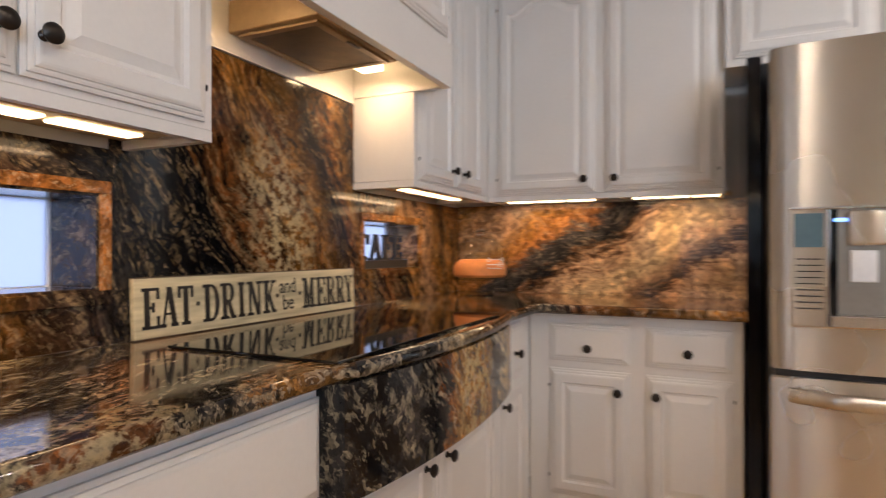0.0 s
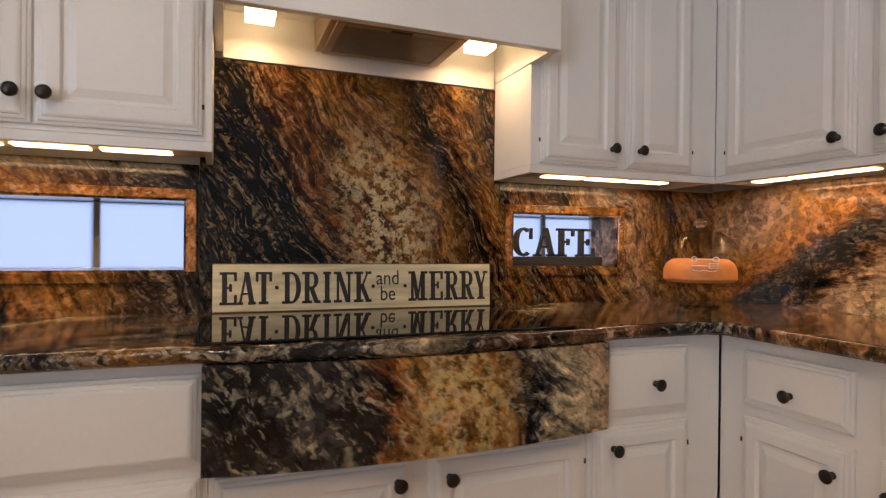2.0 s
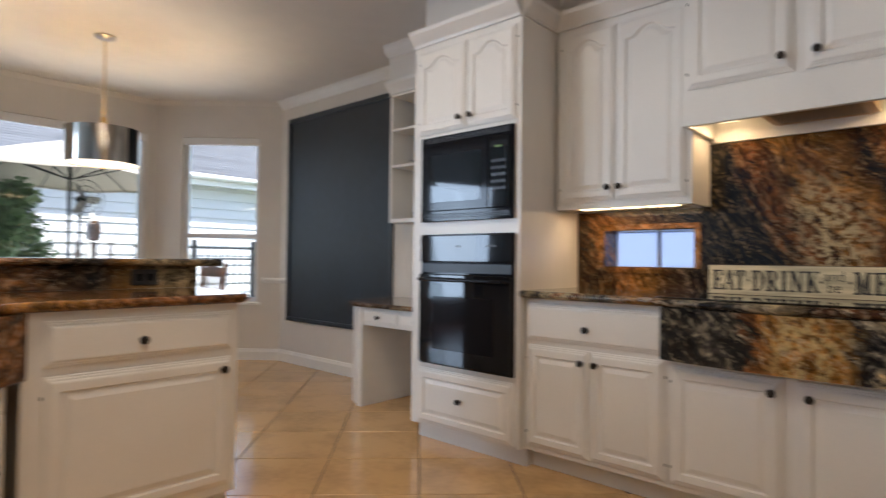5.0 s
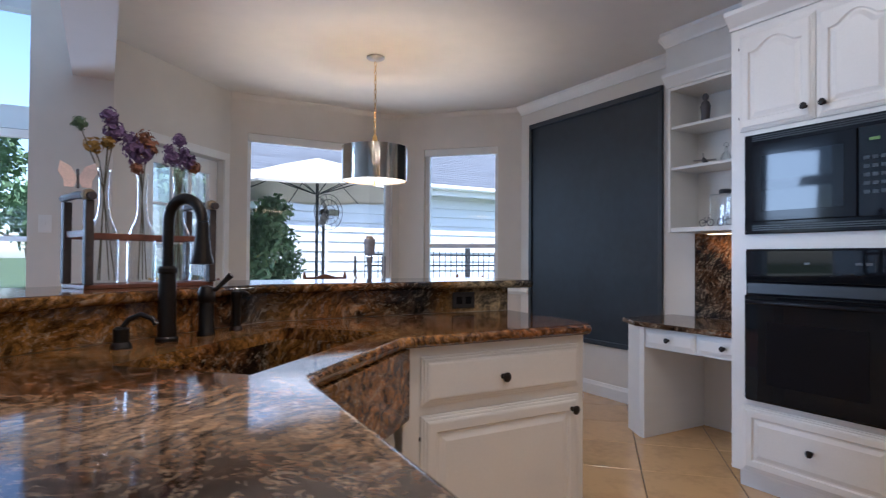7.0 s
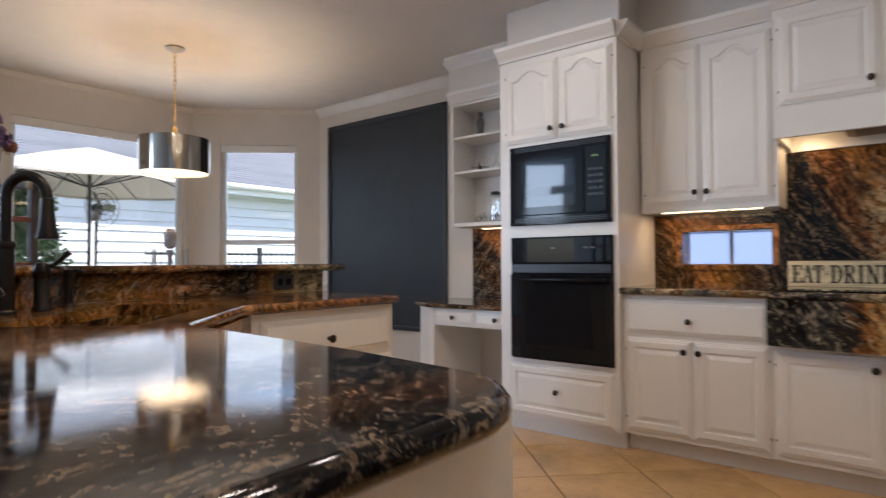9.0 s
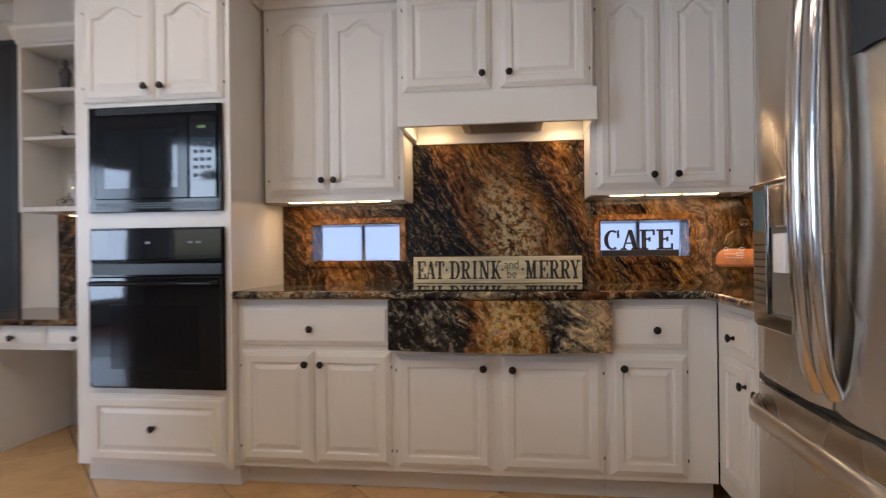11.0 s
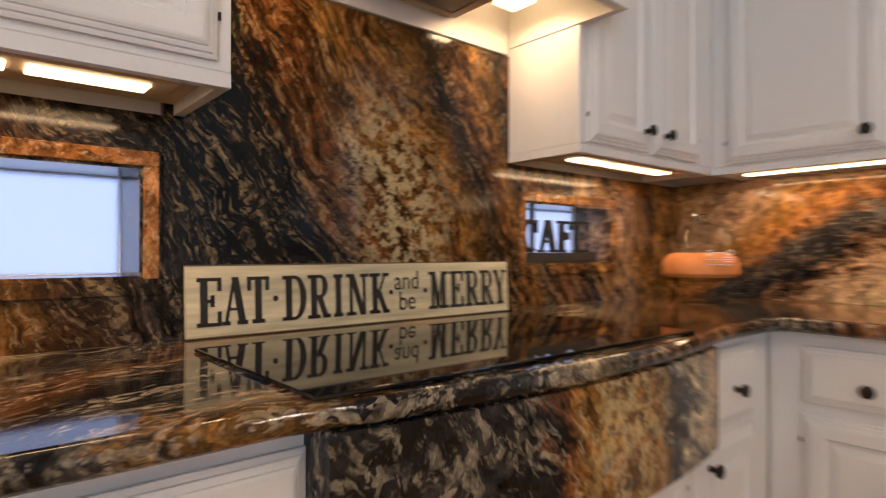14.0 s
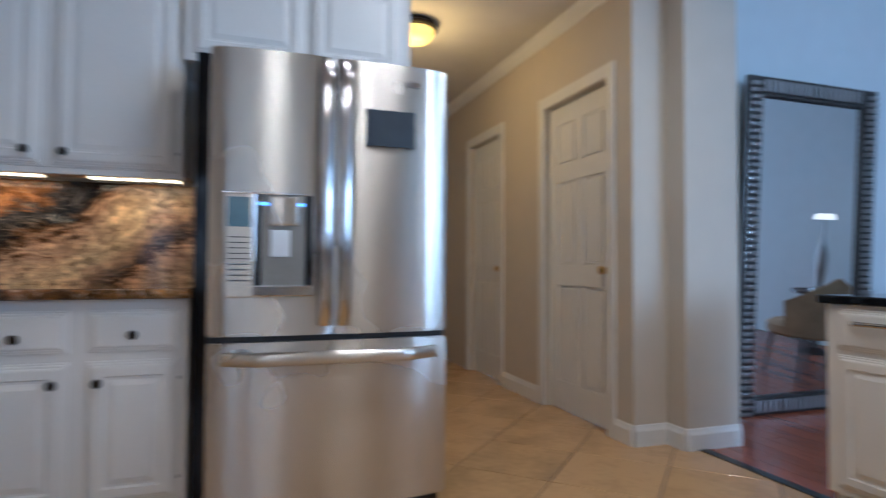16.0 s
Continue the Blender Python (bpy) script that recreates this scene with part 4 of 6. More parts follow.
cafe = thing("cafe_sign", facing(-1.245, 1.950, WIN2[2] + 0.0065, EAST), "black standing letters spelling CAFE on a block base", "sign")
part("base", boxed(0, 0.385, 0, 0.032, -0.02, 0.02, 0.002), M_INK, cafe)
for ch, u, w in (("C", 0.012, 0.085), ("A", 0.098, 0.095), ("F", 0.195, 0.075), ("E", 0.280, 0.08)):
    bm = bmesh.new()
    stroke_letter(bm, ch, u, w, 0.105, 0.014, heavy=0.26, thin=0.09)
    l = part("letter", bm, M_INK, cafe)
    l.matrix_local = Matrix.Translation((0, 0.0325, -0.007))

cake = thing("cake_stand", pose(-0.97, 2.56, 0.9155), "glass cake stand with a dome over an orange ring cake", "cake stand")
part("stand", lathe(bmesh.new(), [(0.065, 0), (0.062, 0.006), (0.02, 0.016), (0.012, 0.03), (0.016, 0.05), (0.03, 0.07), (0.14, 0.078), (0.145, 0.086), (0.138, 0.086), (0.03, 0.083)], 40), M_DOME, cake, smooth=True)
bm = bmesh.new()
prof = [(0.136, 0.088), (0.137, 0.13), (0.132, 0.18), (0.112, 0.225), (0.075, 0.255), (0.03, 0.268), (0.008, 0.271)]
lathe(bm, prof, 40, caps=False)
dome = part("dome", bm, M_DOME, cake, "clear glass dome", smooth=True)
part("dome_knob", lathe(bmesh.new(), [(0.008, 0.2712), (0.010, 0.276), (0.022, 0.286), (0.024, 0.298), (0.012, 0.308), (0.003, 0.310)], 24), M_CLEAR, cake, "glass ball knob", smooth=True)
part("cake", lathe(bmesh.new(), [(0.028, 0.0872), (0.110, 0.0872), (0.121, 0.098), (0.120, 0.130), (0.110, 0.152), (0.092, 0.166), (0.072, 0.168), (0.050, 0.156), (0.034, 0.135), (0.028, 0.11)], 48), M_CAKE, cake, "orange ring cake", smooth=True)


def on_dome(points, tube_r):
    """A raised stroke on the dome's wall: points are (degrees round, height)."""
    return tube(bmesh.new(), [(0.1385 * math.cos(radians(a)), 0.1385 * math.sin(radians(a)), h) for a, h in points], tube_r, 6)


ring_ = [(-52 + 3.4 * math.cos(math.pi * k / 8), 0.168 + 0.008 * math.sin(math.pi * k / 8)) for k in range(17)]
bowl_ = [(-24 + 4.2 * math.cos(math.pi * k / 8), 0.168 + 0.007 * math.sin(math.pi * k / 8)) for k in range(17)]
for pts in (ring_, bowl_, [(-48.5, 0.168), (-28.5, 0.168)], [(-55, 0.146), (-33, 0.146)], [(-33, 0.139), (-33, 0.153)], *([(-33, h), (-20, h)] for h in (0.139, 0.146, 0.153)), [(-54, 0.132), (-46, 0.128), (-38, 0.131), (-28, 0.127), (-22, 0.131)]):
    part("etched_motif", on_dome(pts, 0.0014), M_ETCH, cake, "white etched utensil motif")

# ---- fridge ----
FR = facing(0.170, 2.213, 0.053, SOUTH) @ Matrix.Diagonal((0.947, 0.947, 0.947, 1))
fridge = thing("fridge", FR, "stainless steel french-door fridge with a water dispenser", "fridge")
part("body", boxed(0.0, 0.915, 0.06, 1.79, -0.66, -0.005, 0.006), mat("fridge_side", (0.06, 0.06, 0.062), 0.4, 0.3), fridge, "dark grey painted sides")


def bowed_front(u0, u1, v0, v1, bulge=0.018, t=0.055, c=0.46, half=0.46):
    """A door with a gently bowed face and rounded rims."""
    bm = bmesh.new()
    n = 10
    outline = [(u0, 0.0)]
    for i in range(n + 1):
        u = u0 + (u1 - u0) * i / n
        edge = min(u - u0, u1 - u)
        outline.append((u, t - 0.012 + bulge * (1 - ((u - c) / half) ** 2) - (0.010 * max(0, 1 - edge / 0.012) ** 2)))
    outline.append((u1, 0.0))
    lo = [bm.verts.new((u, v0, w)) for u, w in outline]
    hi = [bm.verts.new((u, v1, w)) for u, w in outline]
    k = len(outline)
    f1, f2 = bm.faces.new(lo[::-1]), bm.faces.new(hi)
    for i in range(k):
        bm.faces.new((lo[i], lo[(i + 1) % k], hi[(i + 1) % k], hi[i]))
    bmesh.ops.bevel(bm, geom=list(f1.edges) + list(f2.edges), offset=0.006, segments=2, affect="EDGES")
    return bm


dl = part("door", bowed_front(0.0, 0.449, 0.735, 1.81), M_STEEL, fridge, smooth=True)
dr = part("door", bowed_front(0.455, 0.918, 0.735, 1.81), M_STEEL, fridge, smooth=True)
dz = part("freezer_drawer", bowed_front(0.0, 0.918, 0.075, 0.712), M_STEEL, fridge, smooth=True)
part("gap_strip", boxed(0.01, 0.908, 0.713, 0.734, -0.004, 0.035), M_DARK, fridge)
part("foot_grille", boxed(0.02, 0.90, -0.055, 0.07, -0.45, 0.0, 0.003), M_DARK, fridge)
for u, leaf in ((0.417, dl), (0.489, dr)):
    bm = tube(bmesh.new(), [(0, 0.775 + 1.02 * i / 20, 0.064 + 0.046 * math.sin(math.pi * i / 20) ** 0.45) for i in range(21)], 0.016, 16)
    bmesh.ops.scale(bm, vec=(1.7, 1, 1), verts=bm.verts)
    bmesh.ops.translate(bm, vec=(u, 0, 0), verts=bm.verts)
    part("handle", bm, M_CHROME, leaf, "broad polished vertical handle", smooth=True)
bm = tube(bmesh.new(), [(0.055 + 0.81 * i / 20, 0, 0.056 + 0.054 * min(1, math.sin(math.pi * i / 20) * 2.4)) for i in range(21)], 0.015, 16)
bmesh.ops.scale(bm, vec=(1, 1.7, 1), verts=bm.verts)
bmesh.ops.translate(bm, vec=(0, 0.655, 0), verts=bm.verts)
part("handle", bm, M_STEEL, dz, "broad horizontal steel handle", smooth=True)
disp = part("dispenser", boxed(0.055, 0.375, 0.880, 1.265, 0.040, 0.0645, 0.004), M_STEEL, dl, "water and ice dispenser")
for b in ((0.052, 0.378, 1.262, 1.270), (0.155, 0.162, 0.885, 1.262), (0.368, 0.378, 0.885, 1.262)):
    part("dispenser_trim", boxed(b[0], b[1], b[2], b[3], 0.0646, 0.072, 0.002), M_CHROME, disp)
# a flat plate for the recess; the shade inside it is put into the grey
part("dispenser_recess", boxed(0.1625, 0.3675, 0.925, 1.2615, 0.0646, 0.0665, 0.001, 1), mat("recess_shade_grey", (0.30, 0.27, 0.23), 0.35, 0.5), disp, "grey recess wall with its shade put into the colour")
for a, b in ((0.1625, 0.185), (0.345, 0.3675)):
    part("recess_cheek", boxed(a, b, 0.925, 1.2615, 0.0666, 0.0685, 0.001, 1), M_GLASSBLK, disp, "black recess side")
part("screen", boxed(0.065, 0.148, 1.14, 1.25, 0.0647, 0.067), mat("grey_screen", (0.10, 0.17, 0.20), 0.12), disp)
part("nozzle", boxed(0.212, 0.318, 1.145, 1.256, 0.0667, 0.088, 0.010, 3), M_STEEL, disp, "rounded steel nozzle housing", smooth=True)
part("paddle", boxed(0.218, 0.288, 1.03, 1.13, 0.0667, 0.078, 0.004), M_BLIND, disp, "pale plastic paddle")
part("drip_tray", boxed(0.160, 0.372, 0.885, 0.924, 0.0647, 0.098, 0.004), M_CHROME, disp)
for u in (0.175, 0.305):
    part("blue_lamp", boxed(u, u + 0.035, 1.222, 1.232, 0.069, 0.0705), M_BLUEGLOW, disp)
for i in range(9):
    part("label_line", boxed(0.07, 0.145, 0.94 + i * 0.02, 0.9435 + i * 0.02, 0.0665, 0.0672), M_DARK, disp)
# added dark boards stand in for the shade in the gap beside the fridge
fp = thing("gap_shade_panel", pose(0, 0, 0), "dark panel standing in for the shade in the gap between counter and fridge", "panel")
part("board", boxed(0.112, 0.160, 2.36, 2.845, 0.10, 1.80, 0.003), M_OVEN, fp)
part("gap_shade_toe", boxed(0.112, 0.160, 2.42, 2.845, 0, 0.0995), M_DARK, fp)
plaque = thing("chalk_plaque", FR @ pose(0.675, 1.545, 0.064, 0, 1.0, 0), "small black scalloped chalkboard plaque on the fridge", "plaque")
out = []
for i in range(48):
    a = 2 * math.pi * i / 48
    ca, sa = math.cos(a), math.sin(a)
    k = 1 / max(abs(ca), abs(sa))
    u, v = ca * k, sa * k
    r = 1 + 0.02 * math.cos(8 * a)
    out.append((u * 0.098 * r, v * 0.072 * r))
part("board", prism(bmesh.new(), out, 0, 0.006, 0.001, 1), M_CHALK, plaque)
part("emblem", boxed(0.74, 0.80, 1.725, 1.745, 0.055, 0.0575), M_CHROME, dr, "small metal emblem")

# ---- oven alcove: desk, open shelf, chalkboard ----
desk = thing("desk", pose(0, 0, 0), "built-in white desk with two small drawers and a granite top", "desk")
part("desktop", prism(bmesh.new(), [(-0.825, -0.567), (-0.825, -1.385), (-0.95, -1.60), (-1.475, -1.60), (-1.475, -0.567)], 0.722, 0.755, 0.010, 3), G_TOP, desk, "polished dark granite top")
part("side_panel", prism(bmesh.new(), [(-0.862, -1.335), (-0.862, -1.375), (-0.96, -1.555), (-1.475, -1.555), (-1.475, -1.335)], 0.0, 0.721, 0.002, 1), M_CAB, desk)
part("drawer_case", boxed(-1.40, -0.872, -1.334, -0.568, 0.590, 0.721), M_CAB, desk)
for a, b in ((-1.325, -0.960), (-0.950, -0.585)):
    d = part("drawer_front", panel_bm(a, b, 0.603, 0.708, 0, flat=True, t=0.016), M_CAB, desk)
    d.matrix_local = facing(-0.871, 0, 0, EAST)
    knob(d, (a + b) / 2, 0.655, 0.016)
G_DESK = granite("granite_desk_splash", (0, 0.5, 0.86), 0.05, 1.0, [(0.0, CHAR), (0.18, BROWN), (0.34, BLACK), (0.44, RUST), (0.56, ORANGE), (0.70, GOLD), (0.80, ORANGE), (0.9, BROWN), (1.0, ORANGE)], turn=(-30, 0, 0), squash=(1, 0.5, 1.8), veins=0.85, warp=0.3, tone=0.8)
tagged(part("backsplash", boxed(-1.479, -1.46, -1.40, -0.567, 0.756, 1.345), G_DESK), "granite splashback behind the desk", "backsplash", kind="structure")
sh = thing("wall_shelf", pose(0, 0, 0), "white open wall shelf with three tiers of ornaments", "shelf")
for n, b in (("side_panel", (-1.479, -1.170, -1.40, -1.378, 1.345, 2.335)), ("side_panel", (-1.479, -1.170, -0.59, -0.567, 1.345, 2.335)), ("back_panel", (-1.479, -1.468, -1.377, -0.591, 1.345, 2.335)),
             ("shelf_board", (-1.467, -1.172, -1.377, -0.591, 1.345, 1.375)), ("shelf_board", (-1.467, -1.180, -1.377, -0.591, 1.770, 1.790)), ("shelf_board", (-1.467, -1.180, -1.377, -0.591, 2.050, 2.070)), ("top_panel", (-1.467, -1.170, -1.377, -0.591, 2.315, 2.335))):
    part(n, boxed(*b, 0.0015, 1), M_CAB, sh)
moulding("cabinet_crown", (-1.170, -1.40), (-1.170, -0.567), 2.335, CROWN, -1, M_CAB)
cb = thing("chalkboard", pose(-1.479, 0, 0), "large black framed chalkboard covering the wall", "chalkboard")
part("board", boxed(0, 0.010, -3.23, -1.715, 0.47, 2.44), M_CHALK, cb)
for b in ((-3.27, -1.68, 2.44, 2.485), (-3.27, -1.68, 0.43, 0.47), (-3.27, -3.23, 0.4705, 2.4395), (-1.715, -1.68, 0.4705, 2.4395)):
    part("frame", boxed(0, 0.026, *b, 0.006), M_CHALKF, cb)
out_ = thing("wall_outlet", pose(-1.479, -1.95, 0.31), "white wall outlet plate under the chalkboard", "outlet")
part("plate", boxed(0, 0.006, -0.036, 0.036, -0.058, 0.058, 0.002), M_TRIM, out_)
for z in (-0.024, 0.024):
    part("socket", boxed(0.0062, 0.008, -0.016, 0.016, z - 0.014, z + 0.014, 0.002), M_BLIND, out_)
swt = thing("light_switch", pose(2.52, -3.449, 1.37), "white wall light switch plate", "switch")
part("plate", boxed(-0.038, 0.038, 0, 0.006, -0.06, 0.06, 0.002), M_TRIM, swt)
part("toggle", boxed(-0.006, 0.006, 0.0062, 0.018, -0.012, 0.012, 0.002), M_TRIM, swt)
M_FIG = mat("grey_figurine", (0.09, 0.08, 0.085), 0.5, vary=0.4)
M_SILVER = mat("aged_silver", (0.35, 0.33, 0.32), 0.3, 0.9)
fig = part("figurine", lathe(bmesh.new(), [(0.03, 0), (0.032, 0.02), (0.026, 0.05), (0.03, 0.09), (0.034, 0.12), (0.022, 0.15), (0.012, 0.158), (0.02, 0.172), (0.021, 0.188), (0.012, 0.204), (0.003, 0.208)], 18), M_FIG, smooth=True)
fig.location = (-1.30, -1.20, 2.070)
tagged(fig, "small dark robed figurine on the top shelf", "figurine")
pl = thing("toy_plane", pose(-1.29, -1.20, 1.790, 0, 0, 25), "small metal toy aeroplane on the shelf", "ornament")
part("body", tube(bmesh.new(), [(-0.05, 0, 0.03), (0.0, 0, 0.032), (0.05, 0, 0.045)], [0.014, 0.016, 0.006], 12), M_FIG, pl, smooth=True)
part("wing", boxed(-0.025, 0.015, -0.07, 0.07, 0.034, 0.040, 0.002), M_SILVER, pl)
part("tail", boxed(0.038, 0.052, -0.004, 0.004, 0.045, 0.075, 0.001), M_SILVER, pl)
for y in (-0.02, 0.02):
    part("wheel", lathe(bmesh.new(), [(0.012, -0.004), (0.012, 0.004)], 14, pose(-0.02, y, 0.012, 90)), M_DARK, pl)
bt = thing("glass_bottle", pose(-1.30, -1.05, 1.790), "small clear glass bottle with a stopper", "bottle")
part("body", lathe(bmesh.new(), [(0.03, 0), (0.034, 0.01), (0.030, 0.05), (0.010, 0.075), (0.010, 0.10)], 20, caps=False), M_THIN, bt, smooth=True)
part("stopper", lathe(bmesh.new(), [(0.008, 0.1005), (0.016, 0.112), (0.012, 0.128), (0.003, 0.132)], 16), M_CLEAR, bt, smooth=True)
jar = thing("glass_jar", pose(-1.29, -1.05, 1.375), "clear glass canister with a black lid", "jar")
part("body", boxed(-0.07, 0.07, -0.07, 0.07, 0, 0.21, 0.015, 3), M_THIN, jar, smooth=True)
part("lid", lathe(bmesh.new(), [(0.035, 0.211), (0.038, 0.216), (0.038, 0.236), (0.030, 0.242)], 20), M_DARK, jar, smooth=True)
for y in (-1.13, -1.00):
    bk = thing("toy_bicycle", pose(-1.21, y, 1.375, 0, 0, 90), "small dark metal toy bicycle ornament", "ornament", "toy bicycles")
    for x in (-0.03, 0.03):
        pts = [(x + 0.022 * math.cos(a * math.pi / 9), 0, 0.025 + 0.022 * math.sin(a * math.pi / 9)) for a in range(19)]
        part("wheel", tube(bmesh.new(), pts, 0.0025, 6), M_FIG, bk, smooth=True)
    part("frame", tube(bmesh.new(), [(-0.03, 0, 0.025), (0.0, 0, 0.026), (0.018, 0, 0.062), (-0.014, 0, 0.06), (0.0, 0, 0.026)], 0.003, 6), M_FIG, bk, smooth=True)
    part("handlebar", tube(bmesh.new(), [(0.03, 0, 0.025), (0.016, 0, 0.075), (0.016, 0.018, 0.08)], 0.0025, 6), M_FIG, bk, smooth=True)

# ---- island: counter, sink, raised bar ----
S0, S1 = Vector((1.395, -0.306)), Vector((1.834, 0.125))
T = (S1 - S0).normalized()
N = Vector((T.y, -T.x))


def isl(a, b):
    p = S0 + T * a + N * b
    return (p.x, p.y)


corner = [(1.905 + 0.16 * (1 - math.cos(math.pi / 2 * i / 8)), 0.98 + 0.16 * math.sin(math.pi / 2 * i / 8)) for i in range(9)]
rim = [(0.53, -0.94), (0.56, -0.62), (0.588, -0.36), (0.625, -0.322), (1.388, -0.322), (1.82, 0.105), (1.835, 0.16), (1.872, 0.75)] + corner + [(2.9, 1.14)]
basin = [isl(-0.11, 0.11), isl(0.62, 0.11), isl(0.62, 0.46), isl(-0.11, 0.46)]
island_top = slab("island_countertop", rim + [(2.95, -0.02), (2.45, -0.375), (1.65, -0.925)], [basin], 0.878, 0.915, G_ISLE, "polished dark granite island countertop with brown drifts", bull=rim)
bm = bmesh.new()
for (a, b, c, d) in ((-0.135, 0.645, 0.085, 0.109), (-0.135, 0.645, 0.461, 0.485), (-0.135, -0.111, 0.1095, 0.4605), (0.621, 0.645, 0.1095, 0.4605)):
    prism(bm, [isl(a, c), isl(b, c), isl(b, d), isl(a, d)], 0.70, 0.8775)
prism(bm, [isl(-0.135, 0.085), isl(0.645, 0.085), isl(0.645, 0.485), isl(-0.135, 0.485)], 0.68, 0.6995)
tagged(part("sink", bm, G_BAR), "deep granite-lined sink basin set across the corner", "sink")
bm = prism(bmesh.new(), [isl(-0.03, -0.012), isl(0.62, -0.012), isl(0.62, 0.03), isl(-0.03, 0.03)], 0.66, 0.877, 0.002, 1)
tagged(part("sink_apron", bm, G_BAR), "polished granite apron across the sink front", "apron panel")
cabinet("cream island cabinet with one drawer over one door", facing(0, -0.345, 0, NORTH), -1.375, -0.625, 0, 0.877, 0.52, [
    ("drawer_front", -1.315, -0.655, 0.690, 0.845, (-1.01, 0.760), 0), ("door", -1.315, -0.655, 0.135, 0.660, (-0.70, 0.612), 0)], toe=0.10, name="island_cabinet", group="island cabinets")
sinkcab = cabinet("cream corner sink cabinet with two doors", facing(S0.x + N.x * 0.03, S0.y + N.y * 0.03, 0, 135), -0.61, 0.0, 0, 0.659, 0.4, [
    ("door", -0.59, -0.31, 0.135, 0.64, (-0.345, 0.59), 0), ("door", -0.30, -0.02, 0.135, 0.64, (-0.265, 0.59), 0)], toe=0.10, name="island_cabinet", group="island cabinets")
cabinet("cream island cabinet with two tall doors", facing(1.905, 0, 0, WEST), -1.029, -0.16, 0, 0.877, 0.55, [("door", -1.00, -0.60, 0.135, 0.84, (-0.64, 0.76), 0), ("door", -0.59, -0.19, 0.135, 0.84, (-0.55, 0.76), 0)], toe=0.10, name="island_cabinet", group="island cabinets")
cabinet("plain cream island end panel", facing(1.905, 0, 0, WEST), -1.09, -1.03, 0, 0.877, 0.8, [], toe=0.0, name="island_cabinet", group="island cabinets")
tagged(part("island_wall", prism(bmesh.new(), [(0.62, -0.95), (1.655, -0.935), (2.46, -0.385), (2.95, -0.03), (2.95, 1.09), (2.70, 1.09), (2.70, 0.15), (2.30, -0.28), (1.60, -0.80), (0.62, -0.80)], 0, 0.877), M_CAB), "cream painted wall under the raised bar", "wall", kind="structure")
foot = [(0.53, -0.945), (1.65, -0.930), (2.45, -0.380), (2.95, -0.025)]
for p, q in zip(foot, foot[1:]):
    d = (Vector(q) - Vector(p)).normalized()
    n = Vector((d.y, -d.x)) * 0.022
    o = [p, q, (q[0] + n.x, q[1] + n.y), (p[0] + n.x, p[1] + n.y)]
    tagged(part("bar_splash", prism(bmesh.new(), o, 0.9155, 1.020), G_BAR), "low granite upstand below the raised bar", "backsplash", kind="structure")
    o2 = [(a[0] + n.x * 1.05, a[1] + n.y * 1.05) for a in (p, q)]
    tagged(part("bar_wall", prism(bmesh.new(), o2 + [(q[0] + n.x * 6, q[1] + n.y * 6), (p[0] + n.x * 6, p[1] + n.y * 6)], 0, 1.019), M_CAB), "cream painted half wall behind the bar", "wall", kind="structure")
brim = [(0.42, -0.915), (1.66, -0.900), (2.46, -0.350), (2.97, 0.01)]
slab("raised_bar_countertop", brim + [(3.22, -0.36), (2.70, -0.74), (1.78, -1.33), (0.42, -1.33)], [], 1.020, 1.055, G_BAR, "raised polished granite bar top", bull=[(0.42, -1.33)] + brim)
ot = thing("bar_outlet", pose(0.78, -0.9415, 0.968), "black outlet plate in the granite upstand", "outlet")
part("plate", boxed(-0.058, 0.058, 0, 0.006, -0.036, 0.036, 0.002), M_DARK, ot)
for x in (-0.024, 0.024):
    part("socket", boxed(x - 0.014, x + 0.014, 0.0062, 0.0075, -0.016, 0.016, 0.002), M_OVEN, ot)

fa = thing("kitchen_faucet", pose(2.02, -0.545, 0.9155, 0, 0, 135), "dark bronze pull-down faucet with a high arched spout", "faucet")
part("base", lathe(bmesh.new(), [(0.030, 0), (0.030, 0.008), (0.025, 0.014), (0.023, 0.19), (0.027, 0.195), (0.027, 0.205), (0.021, 0.212)], 24), M_KNOB, fa, smooth=True)
arc_ = [(0, 0, 0.21), (0, 0, 0.34)] + [(0.055 - 0.055 * math.cos(math.pi * i / 12), 0, 0.34 + 0.062 * math.sin(math.pi * i / 12)) for i in range(1, 12)] + [(0.112, 0, 0.335)]
part("spout", tube(bmesh.new(), arc_, 0.0155, 14), M_KNOB, fa, "arched spout", smooth=True)
part("spray_head", lathe(bmesh.new(), [(0.016, 0.335), (0.018, 0.325), (0.019, 0.29), (0.021, 0.28), (0.024, 0.25), (0.031, 0.225), (0.031, 0.219), (0.02, 0.217)], 24, pose(0.112, 0, 0)), M_KNOB, fa, "flared spray head", smooth=True)
hn = thing("faucet_handle", pose(1.905, -0.625, 0.9155, 0, 0, 150), "dark bronze lever handle beside the faucet", "faucet")
part("base", lathe(bmesh.new(), [(0.027, 0), (0.027, 0.008), (0.022, 0.016), (0.021, 0.10), (0.025, 0.105), (0.026, 0.13), (0.018, 0.148), (0.006, 0.152)], 22), M_KNOB, hn, smooth=True)
part("lever", tube(bmesh.new(), [(0, 0, 0.135), (0.03, 0, 0.14), (0.055, 0, 0.165), (0.075, 0, 0.185)], [0.008, 0.007, 0.008, 0.011], 12), M_KNOB, hn, smooth=True)
sd = thing("soap_dispenser", pose(1.80, -0.715, 0.9155), "slim dark bronze soap pump", "soap dispenser")
part("body", lathe(bmesh.new(), [(0.022, 0), (0.020, 0.008), (0.014, 0.014), (0.014, 0.09), (0.017, 0.10), (0.017, 0.125), (0.008, 0.13)], 20), M_KNOB, sd, smooth=True)
